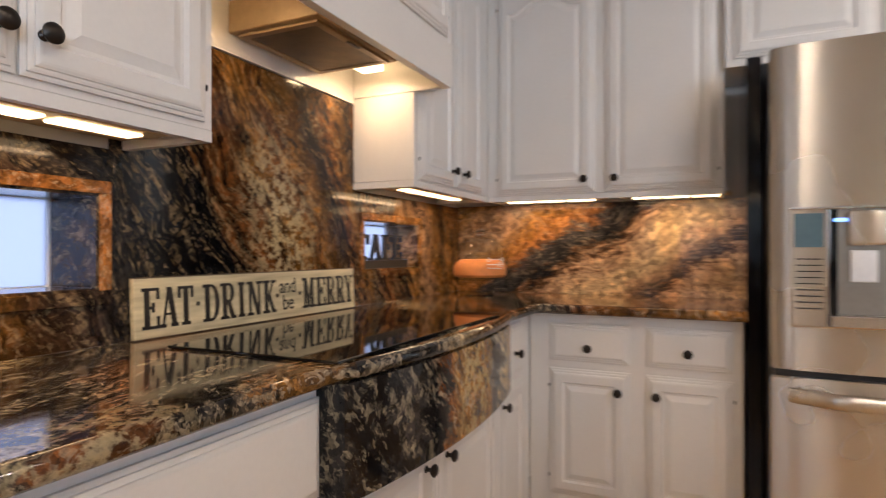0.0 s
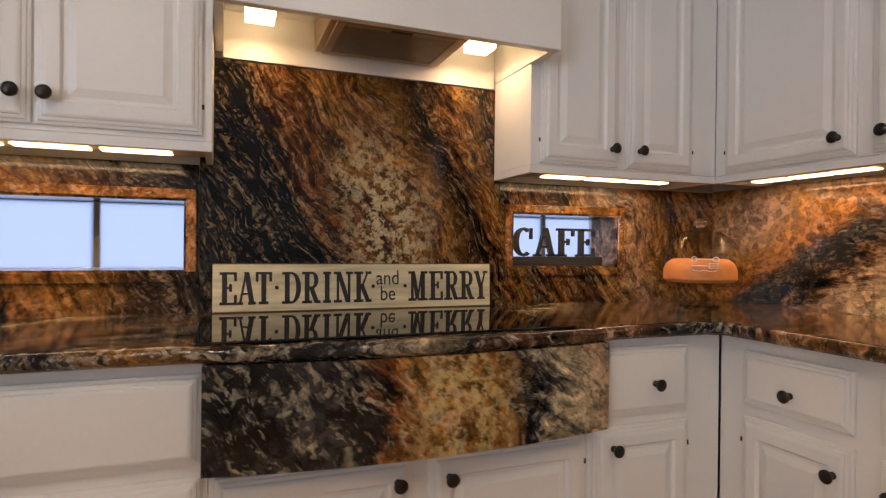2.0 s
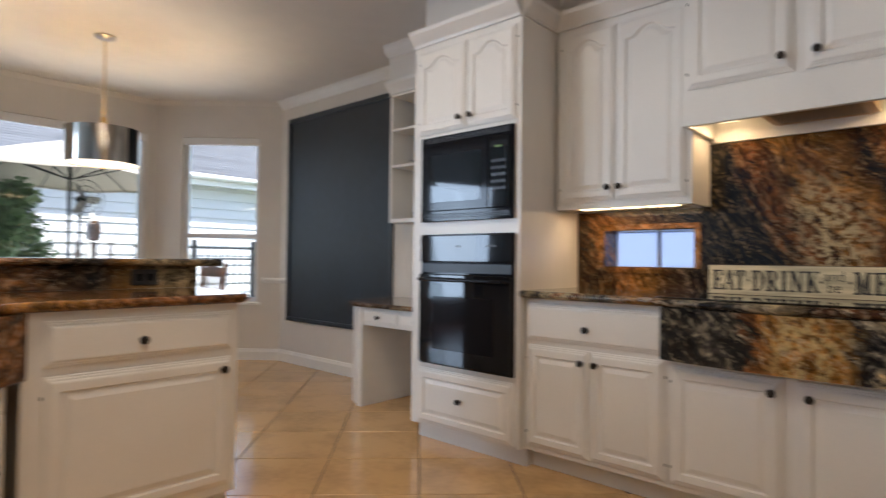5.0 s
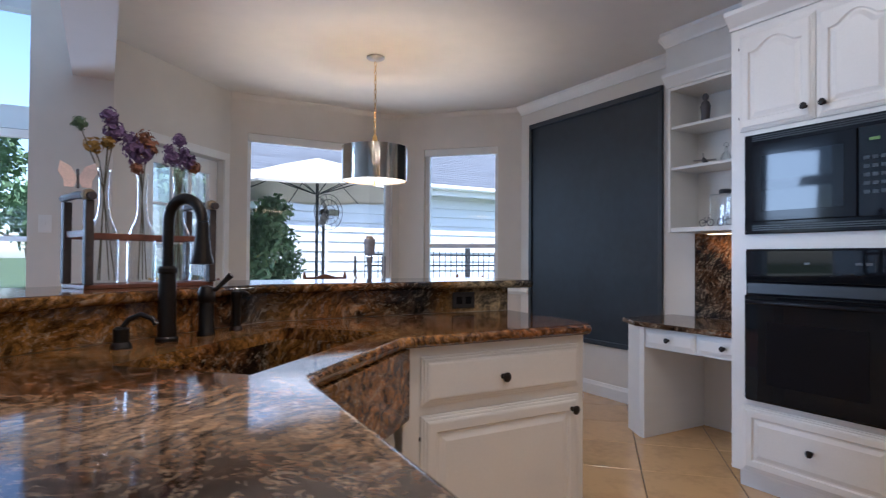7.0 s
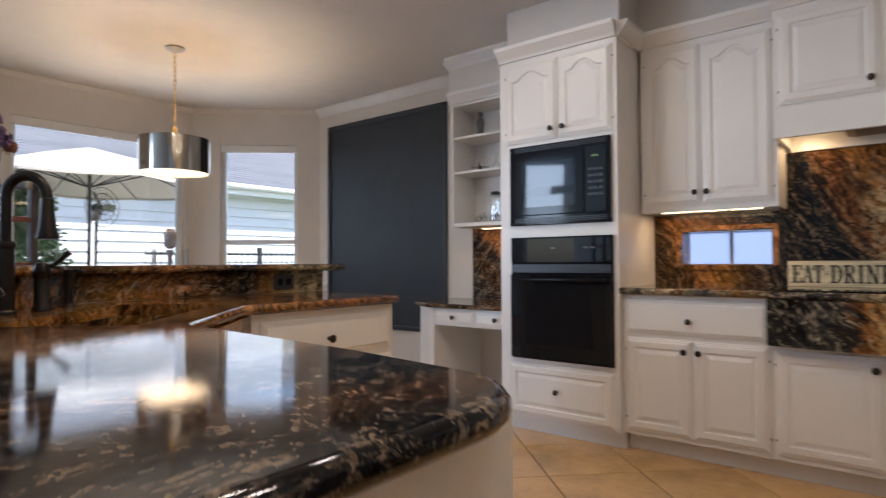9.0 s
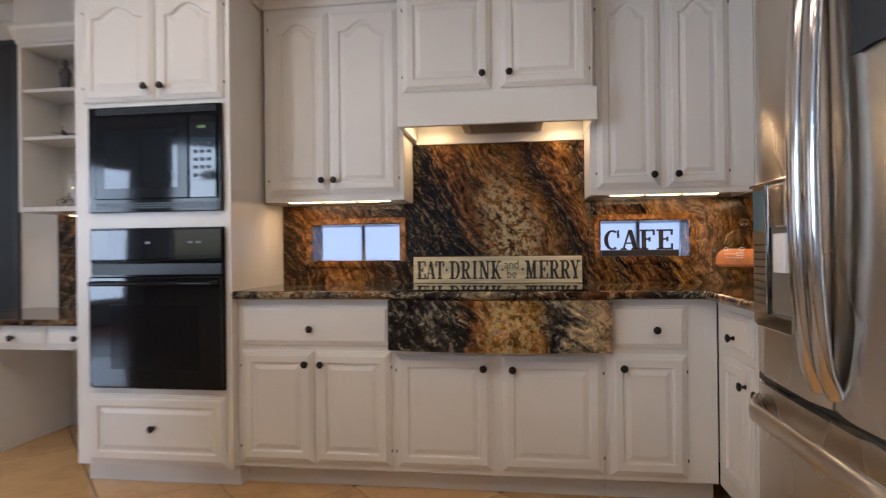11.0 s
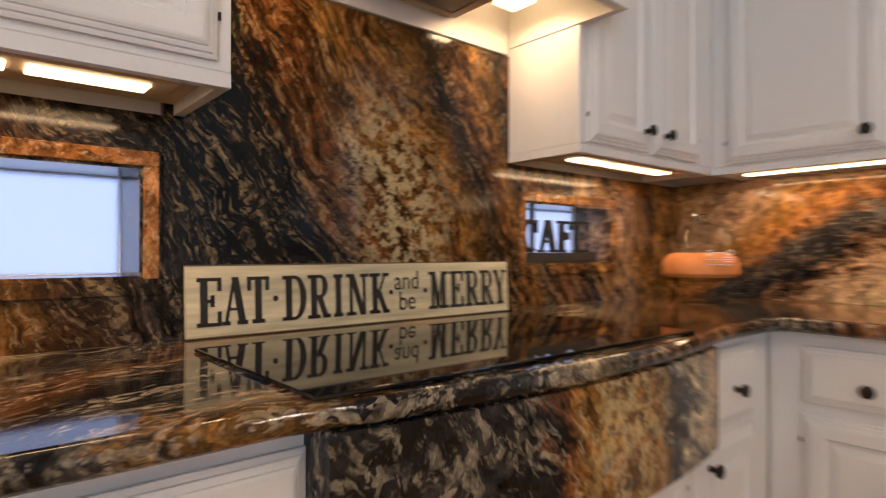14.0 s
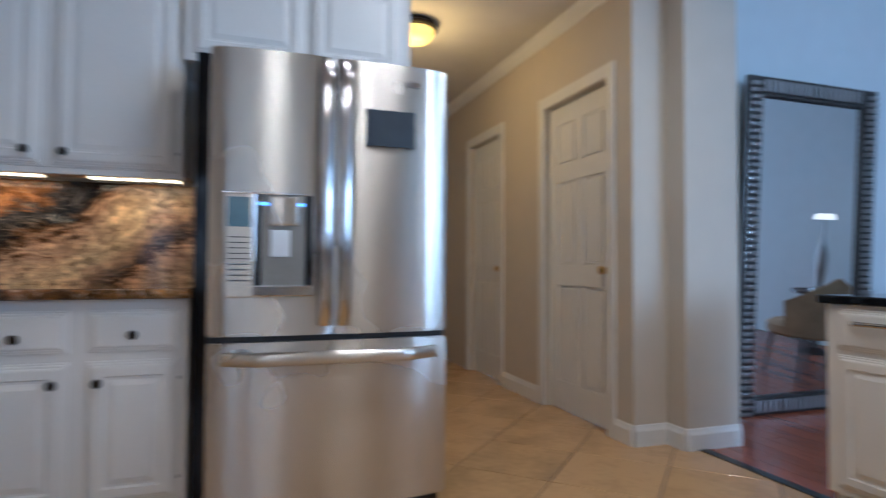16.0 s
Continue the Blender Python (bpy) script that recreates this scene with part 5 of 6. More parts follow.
part("nozzle", tube(bmesh.new(), [(0, 0, 0.12), (-0.02, 0.02, 0.125), (-0.035, 0.035, 0.115)], 0.006, 10), M_KNOB, sd, smooth=True)
ag = thing("filter_tap", pose(2.135, -0.455, 0.9155, 0, 0, 150), "small dark bronze curved filter tap", "faucet")
part("body", lathe(bmesh.new(), [(0.026, 0), (0.024, 0.01), (0.019, 0.016), (0.019, 0.05), (0.012, 0.056)], 20), M_KNOB, ag, smooth=True)
part("spout", tube(bmesh.new(), [(0, 0, 0.05), (0.02, 0, 0.075), (0.05, 0, 0.088), (0.08, 0, 0.078), (0.09, 0, 0.062)], 0.007, 10), M_KNOB, ag, smooth=True)

# bottle caddy with dried flowers on the bar
M_CWOOD = mat("dark_rustic_wood", (0.055, 0.04, 0.035), 0.6, vary=0.4, stretch=(1, 1, 6), bump=0.3)
M_RED = mat("reddish_wood", (0.16, 0.055, 0.03), 0.5, vary=0.3, stretch=(6, 1, 1))
M_ROPE = mat("jute_twine", (0.33, 0.25, 0.15), 0.9, vary=0.3)
M_STEM = mat("dried_stem", (0.12, 0.10, 0.06), 0.8)
M_PURPLE = mat("dried_purple_petals", (0.19, 0.11, 0.22), 0.8, vary=0.5, fine=90, bump=0.5)
M_YEL = mat("dried_yellow_petals", (0.42, 0.24, 0.05), 0.8, vary=0.4, fine=90)
M_ROSE = mat("dried_rust_petals", (0.30, 0.12, 0.06), 0.8, vary=0.4, fine=90)
M_LEAF = mat("foliage_green", (0.12, 0.19, 0.09), 0.6, vary=0.5, scale=3, fine=20)
CD = pose(2.065, -0.890, 1.0555, 0, 0, 24)
cad = thing("bottle_caddy", CD, "rustic dark wooden caddy holding three bottles on the bar", "caddy")
part("base_board", boxed(-0.21, 0.21, -0.077, 0.077, 0, 0.012, 0.002), M_RED, cad)
for x in (-0.20, 0.20):
    for y in (-0.075, 0.075):
        part("post", boxed(x - 0.012, x + 0.012, y - 0.012, y + 0.012, 0.0125, 0.265, 0.004), M_CWOOD, cad)
    part("end_rail", tube(bmesh.new(), [(x, -0.103, 0.277), (x + 0.003, 0, 0.282), (x, 0.103, 0.276)], 0.012, 8), M_CWOOD, cad, smooth=True)
    part("end_rail", boxed(x - 0.006, x + 0.006, -0.0625, 0.0625, 0.155, 0.175, 0.002), M_RED, cad)
for y in (-0.077, 0.077):
    part("side_rail", boxed(-0.1875, 0.1875, y - 0.004, y + 0.004, 0.15, 0.168, 0.001, 1), M_RED, cad)
for x in (-0.20, 0.20):
    part("twine", lathe(bmesh.new(), [(0.017, -0.012), (0.019, -0.006), (0.019, 0.006), (0.017, 0.012)], 12, pose(x, 0.073, 0.279, 90)), M_ROPE, cad, smooth=True)
bfly = thing("fabric_butterfly", CD @ pose(0.225, 0.06, 0.325, 70, 0, 160), "pale checked fabric butterfly clipped to the caddy", "ornament")
for sgn in (-1, 1):
    o = [(0, 0), (sgn * 0.02, 0.035), (sgn * 0.05, 0.045), (sgn * 0.055, 0.01), (sgn * 0.04, -0.012), (sgn * 0.038, -0.035), (sgn * 0.012, -0.03)]
    w = part("wing", prism(bmesh.new(), o if sgn > 0 else o[::-1], 0, 0.0015), mat("pink_checked_cloth", (0.78, 0.58, 0.50), 0.9, vary=0.25, fine=160), bfly)
    w.matrix_local = pose(0, 0, 0, 0, -25 * sgn, 0)
part("body", tube(bmesh.new(), [(0, -0.03, 0.002), (0, 0.03, 0.002)], 0.004, 8), M_CWOOD, bfly, smooth=True)
rnd = random.Random(7)


def bloom(bm, p, r, n):
    """A ragged flower head of many small folded petals."""
    for _ in range(n):
        d = Vector((rnd.gauss(0, 1), rnd.gauss(0, 1), rnd.gauss(0, 1))).normalized()
        c = Vector(p) + d * r * rnd.uniform(0.35, 1.0)
        u = d.orthogonal().normalized()
        v = d.cross(u)
        a = rnd.uniform(0, 6.28)
        e, f = u * math.cos(a) + v * math.sin(a), v * math.cos(a) - u * math.sin(a)
        s = r * rnd.uniform(0.22, 0.42)
        q = [bm.verts.new(c + w) for w in (-e * s, f * s * 0.7 + d * s * 0.3, e * s, -f * s * 0.7 + d * s * 0.3)]
        bm.faces.new(q[:3])
        bm.faces.new((q[0], q[2], q[3]))


for i, (x, stems) in enumerate(((0.125, (((-0.03, 0.0, 0.48), M_PURPLE, 0.035), ((-0.01, 0.01, 0.53), M_PURPLE, 0.028), ((0.03, -0.01, 0.43), M_YEL, 0.028), ((0.0, 0.02, 0.44), M_YEL, 0.022), ((0.075, 0.0, 0.49), M_LEAF, 0.024))),
                              (0.005, (((0.01, 0.0, 0.42), M_PURPLE, 0.042), ((-0.01, 0.01, 0.45), M_ROSE, 0.036), ((0.035, 0.0, 0.44), M_PURPLE, 0.034), ((0.03, 0.02, 0.37), M_ROSE, 0.022))),
                              (-0.12, (((-0.03, 0.0, 0.42), M_PURPLE, 0.034), ((0.0, 0.0, 0.49), M_PURPLE, 0.026), ((-0.05, 0.01, 0.40), M_ROSE, 0.026), ((0.03, 0.01, 0.42), M_PURPLE, 0.032))))):
    bo = thing("flower_bottle", CD @ pose(x, 0, 0.0125), "clear glass bottle with dried purple and yellow flowers", "vase", "flower bottles")
    prof = [(0.041, 0), (0.044, 0.008), (0.044, 0.13), (0.036, 0.17), (0.019, 0.21), (0.014, 0.25), (0.015, 0.34), (0.018, 0.345), (0.018, 0.36)]
    part("glass", lathe(bmesh.new(), prof, 28, caps=False), M_THIN, bo, smooth=True)
    for (dx, dy, h), m_, r in stems:
        bm = tube(bmesh.new(), [(-dx * 0.5, -dy, 0.01), (dx * 0.05, 0, 0.30), (dx * 0.4, dy * 0.5, 0.38), (dx, dy, h)], 0.0018, 5)
        part("stem", bm, M_STEM, bo)
        bm = bmesh.new()
        bloom(bm, (dx, dy, h), r, 90)
        if r > 0.03:
            bloom(bm, (dx + 0.012, dy, h + 0.03), r * 0.7, 50)
        part("flower", bm, m_, bo, "crumpled dried flower head")

# ---- pendant over the dining table ----
pe = thing("pendant_lamp", pose(0.395, -2.83, CEIL), "brass drum pendant lamp hanging on a chain", "lamp")
part("canopy", lathe(bmesh.new(), [(0.07, -0.001), (0.07, -0.012), (0.05, -0.026), (0.012, -0.034)], 28), M_SILVER, pe, smooth=True)
z = -0.036
for i in range(16):
    pts = [(0.009 * math.cos(a * math.pi / 6), 0, z - 0.02 + 0.02 * math.sin(a * math.pi / 6)) for a in range(13)]
    ob = part("chain_link", tube(bmesh.new(), pts, 0.003, 6), M_BRASS, pe, smooth=True)
    ob.matrix_local = Matrix.Rotation(radians(90 * (i % 2)), 4, "Z")
    z -= 0.0355
part("cap", lathe(bmesh.new(), [(0.006, -0.60), (0.018, -0.615), (0.022, -0.645), (0.05, -0.665), (0.09, -0.685), (0.10, -0.697), (0.02, -0.699)], 28), M_BRASS, pe, smooth=True)
bm = lathe(bmesh.new(), [(0.244, -0.958), (0.250, -0.958), (0.250, -0.70), (0.244, -0.70)], 56)
for f in [f for f in bm.faces if len(f.verts) > 4]:
    bm.faces.remove(f)
part("shade", bm, mat("smoked_mirror_metal", (0.42, 0.38, 0.33), 0.10, 1.0, vary=0.05), pe, "shiny smoked metal drum shade", smooth=True)
part("diffuser", lathe(bmesh.new(), [(0.240, -0.952), (0.240, -0.946)], 48), M_SHADEIN, pe, "lit white diffuser")
part("finial", lathe(bmesh.new(), [(0.004, -0.953), (0.008, -0.965), (0.004, -0.985), (0.007, -0.99), (0.002, -1.0)], 12), M_BRASS, pe, smooth=True)
lamp("pendant_up", "POINT", pose(0.395, -2.83, CEIL - 0.83), 16, (1.0, 0.78, 0.52), 0.05)
lamp("pendant_down", "AREA", look((0.395, -2.83, CEIL - 0.965), (0.395, -2.8301, 0)), 1.3, WARM, 0.4)

# ---- dining table, chairs, candelabra ----
M_CHAIR = mat("brown_chair_wood", (0.17, 0.07, 0.035), 0.35, vary=0.3, stretch=(1, 1, 6))
tb = thing("dining_table", pose(0.42, -2.80, 0), "round dark wooden dining table on a pedestal", "table")
part("tabletop", lathe(bmesh.new(), [(0.60, 0.715), (0.61, 0.725), (0.61, 0.745), (0.60, 0.755)], 56), M_CHAIR, tb, smooth=True)
part("pedestal", lathe(bmesh.new(), [(0.28, 0.0), (0.27, 0.03), (0.09, 0.08), (0.06, 0.2), (0.09, 0.4), (0.06, 0.6), (0.2, 0.714)], 28), M_CHAIR, tb, smooth=True)
for x, y, r in ((0.40, -3.70, 0), (-0.24, -2.84, -90), (1.30, -2.85, 90)):
    ch = thing("dining_chair", pose(x, y, 0, 0, 0, r), "reddish brown wooden dining chair with a carved crest", "chair", "dining chairs")
    part("seat", boxed(-0.22, 0.22, -0.20, 0.22, 0.43, 0.47, 0.012), M_CHAIR, ch)
    for px, py in ((-0.19, 0.19), (0.19, 0.19)):
        part("leg", tube(bmesh.new(), [(px, py, 0), (px * 0.97, py * 0.95, 0.43)], [0.014, 0.02], 10), M_CHAIR, ch, smooth=True)
    for px in (-0.19, 0.19):
        part("back_post", tube(bmesh.new(), [(px, -0.24, 0), (px, -0.19, 0.45), (px * 1.02, -0.24, 0.98), (px * 1.02, -0.245, 1.02)], [0.018, 0.02, 0.017, 0.008], 10), M_CHAIR, ch, smooth=True)
    crest = [(-0.185, 0.90)] + [(-0.185 + 0.37 * i / 16, 0.965 + 0.03 * math.sin(math.pi * i / 16) + 0.008 * math.cos(4 * math.pi * i / 16)) for i in range(17)] + [(0.185, 0.90)]
    c = part("crest_rail", prism(bmesh.new(), crest[::-1], -0.012, 0.012, 0.003, 1), M_CHAIR, ch)
    c.matrix_local = pose(0, -0.237, 0, 90)
    for i in range(4):
        part("spindle", tube(bmesh.new(), [(-0.12 + 0.08 * i, -0.19, 0.47), (-0.12 + 0.08 * i, -0.232, 0.905)], 0.009, 8), M_CHAIR, ch, smooth=True)
can = thing("candelabra", pose(0.46, -2.76, 0.7555) @ Matrix.Diagonal((1.25, 1.25, 1.2, 1)), "silver candelabra with five glass candle cups", "candle holder")
part("stem", lathe(bmesh.new(), [(0.07, 0), (0.068, 0.008), (0.02, 0.02), (0.012, 0.06), (0.018, 0.12), (0.010, 0.2), (0.014, 0.30), (0.02, 0.33), (0.02, 0.34)], 20), M_SILVER, can, smooth=True)
M_CUP = mat("cut_glass_cup", (0.60, 0.57, 0.60), 0.10, 0.1, vary=0.4, fine=60)
for i in range(5):
    a = radians(72 * i + 20)
    c, s = math.cos(a), math.sin(a)
    r = 0.0 if i == 4 else 0.12
    a = radians(90 * i + 25)
    c, s = math.cos(a) * r, math.sin(a) * r
    h = 0.37 if i == 4 else 0.35
    if r:
        part("arm", tube(bmesh.new(), [(0, 0, 0.20), (c * 0.5, s * 0.5, 0.16), (c, s, 0.22), (c, s, h - 0.005)], 0.006, 8), M_SILVER, can, smooth=True)
    cup = part("cup", lathe(bmesh.new(), [(0.012, h - 0.004), (0.03, h + 0.01), (0.034, h + 0.08), (0.030, h + 0.082), (0.026, h + 0.02)], 18), M_CUP, can, "faceted glass cup", smooth=True)
    if i == 4:
        part("candle", lathe(bmesh.new(), [(0.022, h + 0.02), (0.022, h + 0.098), (0.018, h + 0.10)], 16), mat("cream_wax", (0.55, 0.42, 0.30), 0.6), cup, "cream pillar candle")


# ---- bay windows and doors ----
def bay_window(n, p, q, s0, s1, z0, z1, rail=None):
    d = (Vector(q) - Vector(p)).normalized()
    o = Vector(p) + d * (s0 + s1) / 2
    w = s1 - s0
    win = thing(f"window_{n}", Matrix.Translation((o.x, o.y, z0)) @ Matrix.Rotation(math.atan2(d.y, d.x), 4, "Z"), "white vinyl window with a raised roller shade at its head", "window", kind="structure")
    h = z1 - z0
    for b in ((-w / 2, -w / 2 + 0.045, 0.0, h), (w / 2 - 0.045, w / 2, 0.0, h), (-w / 2 + 0.0455, w / 2 - 0.0455, 0, 0.045), (-w / 2 + 0.0455, w / 2 - 0.0455, h - 0.045, h)):
        part("window_frame", boxed(b[0], b[1], -0.12, -0.06, b[2], b[3], 0.004), M_BLIND, win)
    if rail:
        part("meeting_rail", boxed(-w / 2 + 0.0455, w / 2 - 0.0455, -0.11, -0.065, rail - z0 - 0.022, rail - z0 + 0.022, 0.004), M_BLIND, win)
        for x in (-0.12, 0.12):
            part("sash_lock", boxed(x - 0.02, x + 0.02, -0.064, -0.045, rail - z0 + 0.0225, rail - z0 + 0.034, 0.003), M_BLIND, win)
    part("shade_head", boxed(-w / 2 + 0.004, w / 2 - 0.004, -0.055, -0.005, h - 0.075, h - 0.002, 0.006), M_TRIM, win, "white head rail of the shade")
    part("window_sill", boxed(-w / 2 - 0.03, w / 2 + 0.03, -0.055, 0.035, -0.028, -0.001, 0.004), M_TRIM, win)
    p_ = part("pane", boxed(-w / 2 + 0.044, w / 2 - 0.044, -0.092, -0.088, 0.044, h - 0.044), M_THIN, win, "clear glass")
    p_.visible_shadow = False


bay_window(3, A, B, 0.24, 1.05, 0.60, 2.32, 1.29)
bay_window(4, B, C, 0.085, 1.595, 0.60, 2.335)
bay_window(5, (2.3, -4.9), (6.35, -4.9), 0.25, 1.35, 0.35, 2.25, 1.30)
bay_window(6, (2.3, -4.9), (6.35, -4.9), 1.70, 3.20, 0.35, 2.40)
d = (Vector(D) - Vector(C)).normalized()
fd = thing("door_1", Matrix.Translation((C[0], C[1], 0)) @ Matrix.Rotation(math.atan2(d.y, d.x), 4, "Z"), "white patio door with a divided glass light", "door", kind="structure")
for b in ((0.115, 0.22, 0.01, 2.025), (0.90, 1.005, 0.01, 2.025), (0.2205, 0.8995, 0.01, 0.95), (0.2205, 0.8995, 1.90, 2.025)):
    part("door_leaf", boxed(b[0], b[1], -0.10, -0.055, b[2], b[3], 0.003), M_TRIM, fd)
for x in (0.445, 0.665):
    part("muntin", boxed(x, x + 0.02, -0.09, -0.065, 0.9505, 1.8995), M_TRIM, fd)
for zz in (1.26, 1.57):
    for x0, x1 in ((0.2205, 0.4445), (0.4655, 0.6645), (0.6855, 0.8995)):
        part("muntin", boxed(x0, x1, -0.09, -0.065, zz, zz + 0.02), M_TRIM, fd)
part("pane", boxed(0.2205, 0.8995, -0.080, -0.076, 0.9505, 1.8995), M_THIN, fd, "clear glass").visible_shadow = False
part("door_handle", tube(bmesh.new(), [(0.95, -0.055, 0.98), (0.95, -0.01, 0.98), (0.86, -0.01, 0.98)], 0.010, 8), M_BRASS, fd, smooth=True)
for b in ((0.03, 0.10, 0, 2.04), (1.02, 1.09, 0, 2.04), (0.03, 1.09, 2.0405, 2.11)):
    part("casing", boxed(b[0], b[1], 0, 0.018, b[2], b[3], 0.004), M_TRIM, fd)


def panel_door(n, y0, y1, h=2.13):
    """A six-panel door in the wall that faces west."""
    w = y1 - y0
    do = thing(f"door_{n}", facing(2.395, y1, 0.008, WEST), "white six-panel interior door, closed, with a brass knob", "door", kind="structure")
    st, mid = 0.105, w / 2
    part("slab", boxed(0.004, w - 0.004, 0, h - 0.012, -0.035, -0.006), M_TRIM, do)
    rows_ = ((0.20, 0.86), (1.00, 1.58), (1.70, h - 0.14))
    for b in ((0.004, st, 0, h - 0.012), (w - st, w - 0.004, 0, h - 0.012), (mid - 0.05, mid + 0.05, 0.0, h - 0.012)):
        part("stile", boxed(b[0], b[1], b[2], b[3], -0.0055, 0.004, 0.003), M_TRIM, do)
    rails = [(0, 0.20), (0.86, 1.00), (1.58, 1.70), (h - 0.14, h - 0.012)]
    for a, b in rails:
        for u0, u1 in ((st + 0.0005, mid - 0.0505), (mid + 0.0505, w - st - 0.0005)):
            part("rail", boxed(u0, u1, a, b, -0.0055, 0.004, 0.003), M_TRIM, do)
    for a, b in rows_:
        for u0, u1 in ((st + 0.018, mid - 0.068), (mid + 0.068, w - st - 0.018)):
            part("panel", boxed(u0, u1, a + 0.018, b - 0.018, -0.0055, 0.001, 0.006, 1), M_TRIM, do)
    kn = part("door_knob", lathe(bmesh.new(), [(0.028, 0.0045), (0.028, 0.010), (0.010, 0.016), (0.010, 0.035), (0.024, 0.045), (0.027, 0.058), (0.018, 0.068), (0.003, 0.071)], 20, Matrix.Translation((w - 0.06, 0.97, 0))), M_BRASS, do, "polished brass knob", smooth=True)
    for b in ((-0.075, -0.001, 0, h + 0.01), (w + 0.001, w + 0.075, 0, h + 0.01), (-0.075, w + 0.075, h + 0.0105, h + 0.085)):
        part("casing", boxed(b[0], b[1], b[2] - 0.007, b[3], 0.046, 0.062, 0.004), M_TRIM, do)


panel_door(2, 2.99, 3.77)
panel_door(3, 4.55, 5.25)
hl = thing("hall_light", pose(1.39, 3.90, CEIL), "flush ceiling lamp with a glowing amber glass bowl", "lamp")
part("ring", lathe(bmesh.new(), [(0.15, -0.001), (0.15, -0.02), (0.165, -0.03), (0.165, -0.05), (0.14, -0.055)], 32), M_KNOB, hl, "dark bronze ring", smooth=True)
part("bowl", lathe(bmesh.new(), [(0.14, -0.056), (0.135, -0.09), (0.105, -0.125), (0.06, -0.142), (0.005, -0.146)], 32), M_HALL, hl, "lit amber glass bowl", smooth=True)
lamp("hall_glow", "POINT", pose(1.39, 3.90, CEIL - 0.30), 4.2, (1.0, 0.60, 0.18), 0.1)

# ---- front room: mirror, chairs, table lamp ----
mi = thing("floor_mirror", pose(4.01, 3.12, 0.0, 3.0, 0, 0), "tall leaning floor mirror in a beaded pewter frame", "mirror")
part("glass", boxed(-0.48, 0.48, -0.02, -0.012, 0.13, 2.14), M_MIRROR, mi, "mirror glass")
part("backing", boxed(-0.58, 0.58, -0.0115, 0.0, 0.01, 2.26), M_DARK, mi)
for u0, u1, v0, v1, up in ((-0.60, -0.47, 0.0, 2.28, 1), (0.47, 0.60, 0.0, 2.28, 1), (-0.4695, 0.4695, 2.15, 2.28, 0), (-0.4695, 0.4695, 0.0, 0.13, 0)):
    fr = part("frame", boxed(u0, u1, -0.045, -0.0125, v0, v1, 0.012), M_FRAME, mi, "dark pewter moulding")
    bm = bmesh.new()
    n = int(((v1 - v0) if up else (u1 - u0)) / 0.045)
    for i in range(n):
        if up:
            box(bm, u0 + 0.022, u1 - 0.022, -0.066, -0.0455, v0 + i * 0.045 + 0.006, v0 + i * 0.045 + 0.034, 0.008, 2)
        else:
            box(bm, u0 + i * 0.045 + 0.006, u0 + i * 0.045 + 0.034, -0.066, -0.0455, v0 + 0.022, v1 - 0.022, 0.008, 2)
    part("beading", bm, M_SILVER, fr, "row of silver beads")["kind"] = "stuff"
M_TAN = mat("tan_woven", (0.36, 0.24, 0.13), 0.8, vary=0.3, fine=120, bump=0.4)
for x, y, r in ((4.84, 2.40, 10), (5.50, 2.42, -15)):
    ac = thing("armchair", pose(x, y, 0, 0, 0, r), "tan woven chair with a rounded back", "chair", "front room chairs")
    part("seat", lathe(bmesh.new(), [(0.27, 0.36), (0.29, 0.38), (0.29, 0.44), (0.25, 0.47)], 28), M_TAN, ac, smooth=True)
    bm = bmesh.new()
    ring = []
    for i in range(15):
        a = radians(20 + 140 * i / 14)
        top = 0.88 - 0.22 * abs(i - 7) / 7
        ring.append([bm.verts.new((k * math.cos(a), k * math.sin(a), zz)) for k, zz in ((0.29, 0.40), (0.33, top), (0.30, top), (0.26, 0.42))])
    for a, b in zip(ring, ring[1:]):
        for i in range(4):
            bm.faces.new((a[i], a[(i + 1) % 4], b[(i + 1) % 4], b[i]))
    bm.faces.new(ring[0])
    bm.faces.new(ring[-1][::-1])
    part("backrest", bm, M_TAN, ac, smooth=True)
    for px, py in ((-0.18, -0.16), (0.18, -0.16), (-0.18, 0.18), (0.18, 0.18)):
        part("leg", tube(bmesh.new(), [(px * 1.15, py * 1.15, 0), (px, py, 0.36)], [0.012, 0.018], 8), M_CWOOD, ac, smooth=True)
stb = thing("side_table", pose(5.80, 1.75, 0), "small dark round side table", "table")
part("tabletop", lathe(bmesh.new(), [(0.24, 0.60), (0.24, 0.63)], 28), M_CWOOD, stb)
part("pedestal", lathe(bmesh.new(), [(0.16, 0), (0.03, 0.05), (0.03, 0.599)], 18), M_CWOOD, stb)
tl = thing("table_lamp", pose(5.80, 1.75, 0.631), "small table lamp with a lit white shade", "lamp")
part("base", lathe(bmesh.new(), [(0.08, 0), (0.075, 0.02), (0.02, 0.05), (0.045, 0.2), (0.05, 0.35), (0.015, 0.5), (0.012, 0.72)], 20), M_SILVER, tl, smooth=True)
part("shade", lathe(bmesh.new(), [(0.10, 0.72), (0.08, 0.78)], 24), glow("lit_lampshade", (1.0, 0.88, 0.74), 0.5), tl, "glowing white shade", smooth=True)

sb = thing("sideboard", facing(2.655, 0, 0, WEST), "cream sideboard with a dark top and a bar pull", "sideboard")
part("body", boxed(-1.855, -1.27, 0.06, 0.848, -0.45, 0, 0.004), M_CAB, sb)
part("plinth", boxed(-1.84, -1.28, 0, 0.0595, -0.43, -0.03), M_CAB, sb)
part("top", boxed(-1.885, -1.25, 0.8485, 0.885, -0.47, 0.025, 0.012, 3), M_GLASSBLK, sb, "polished black top")
f = part("drawer_front", panel_bm(-1.80, -1.29, 0.66, 0.83, 0, flat=True), M_CAB, sb)
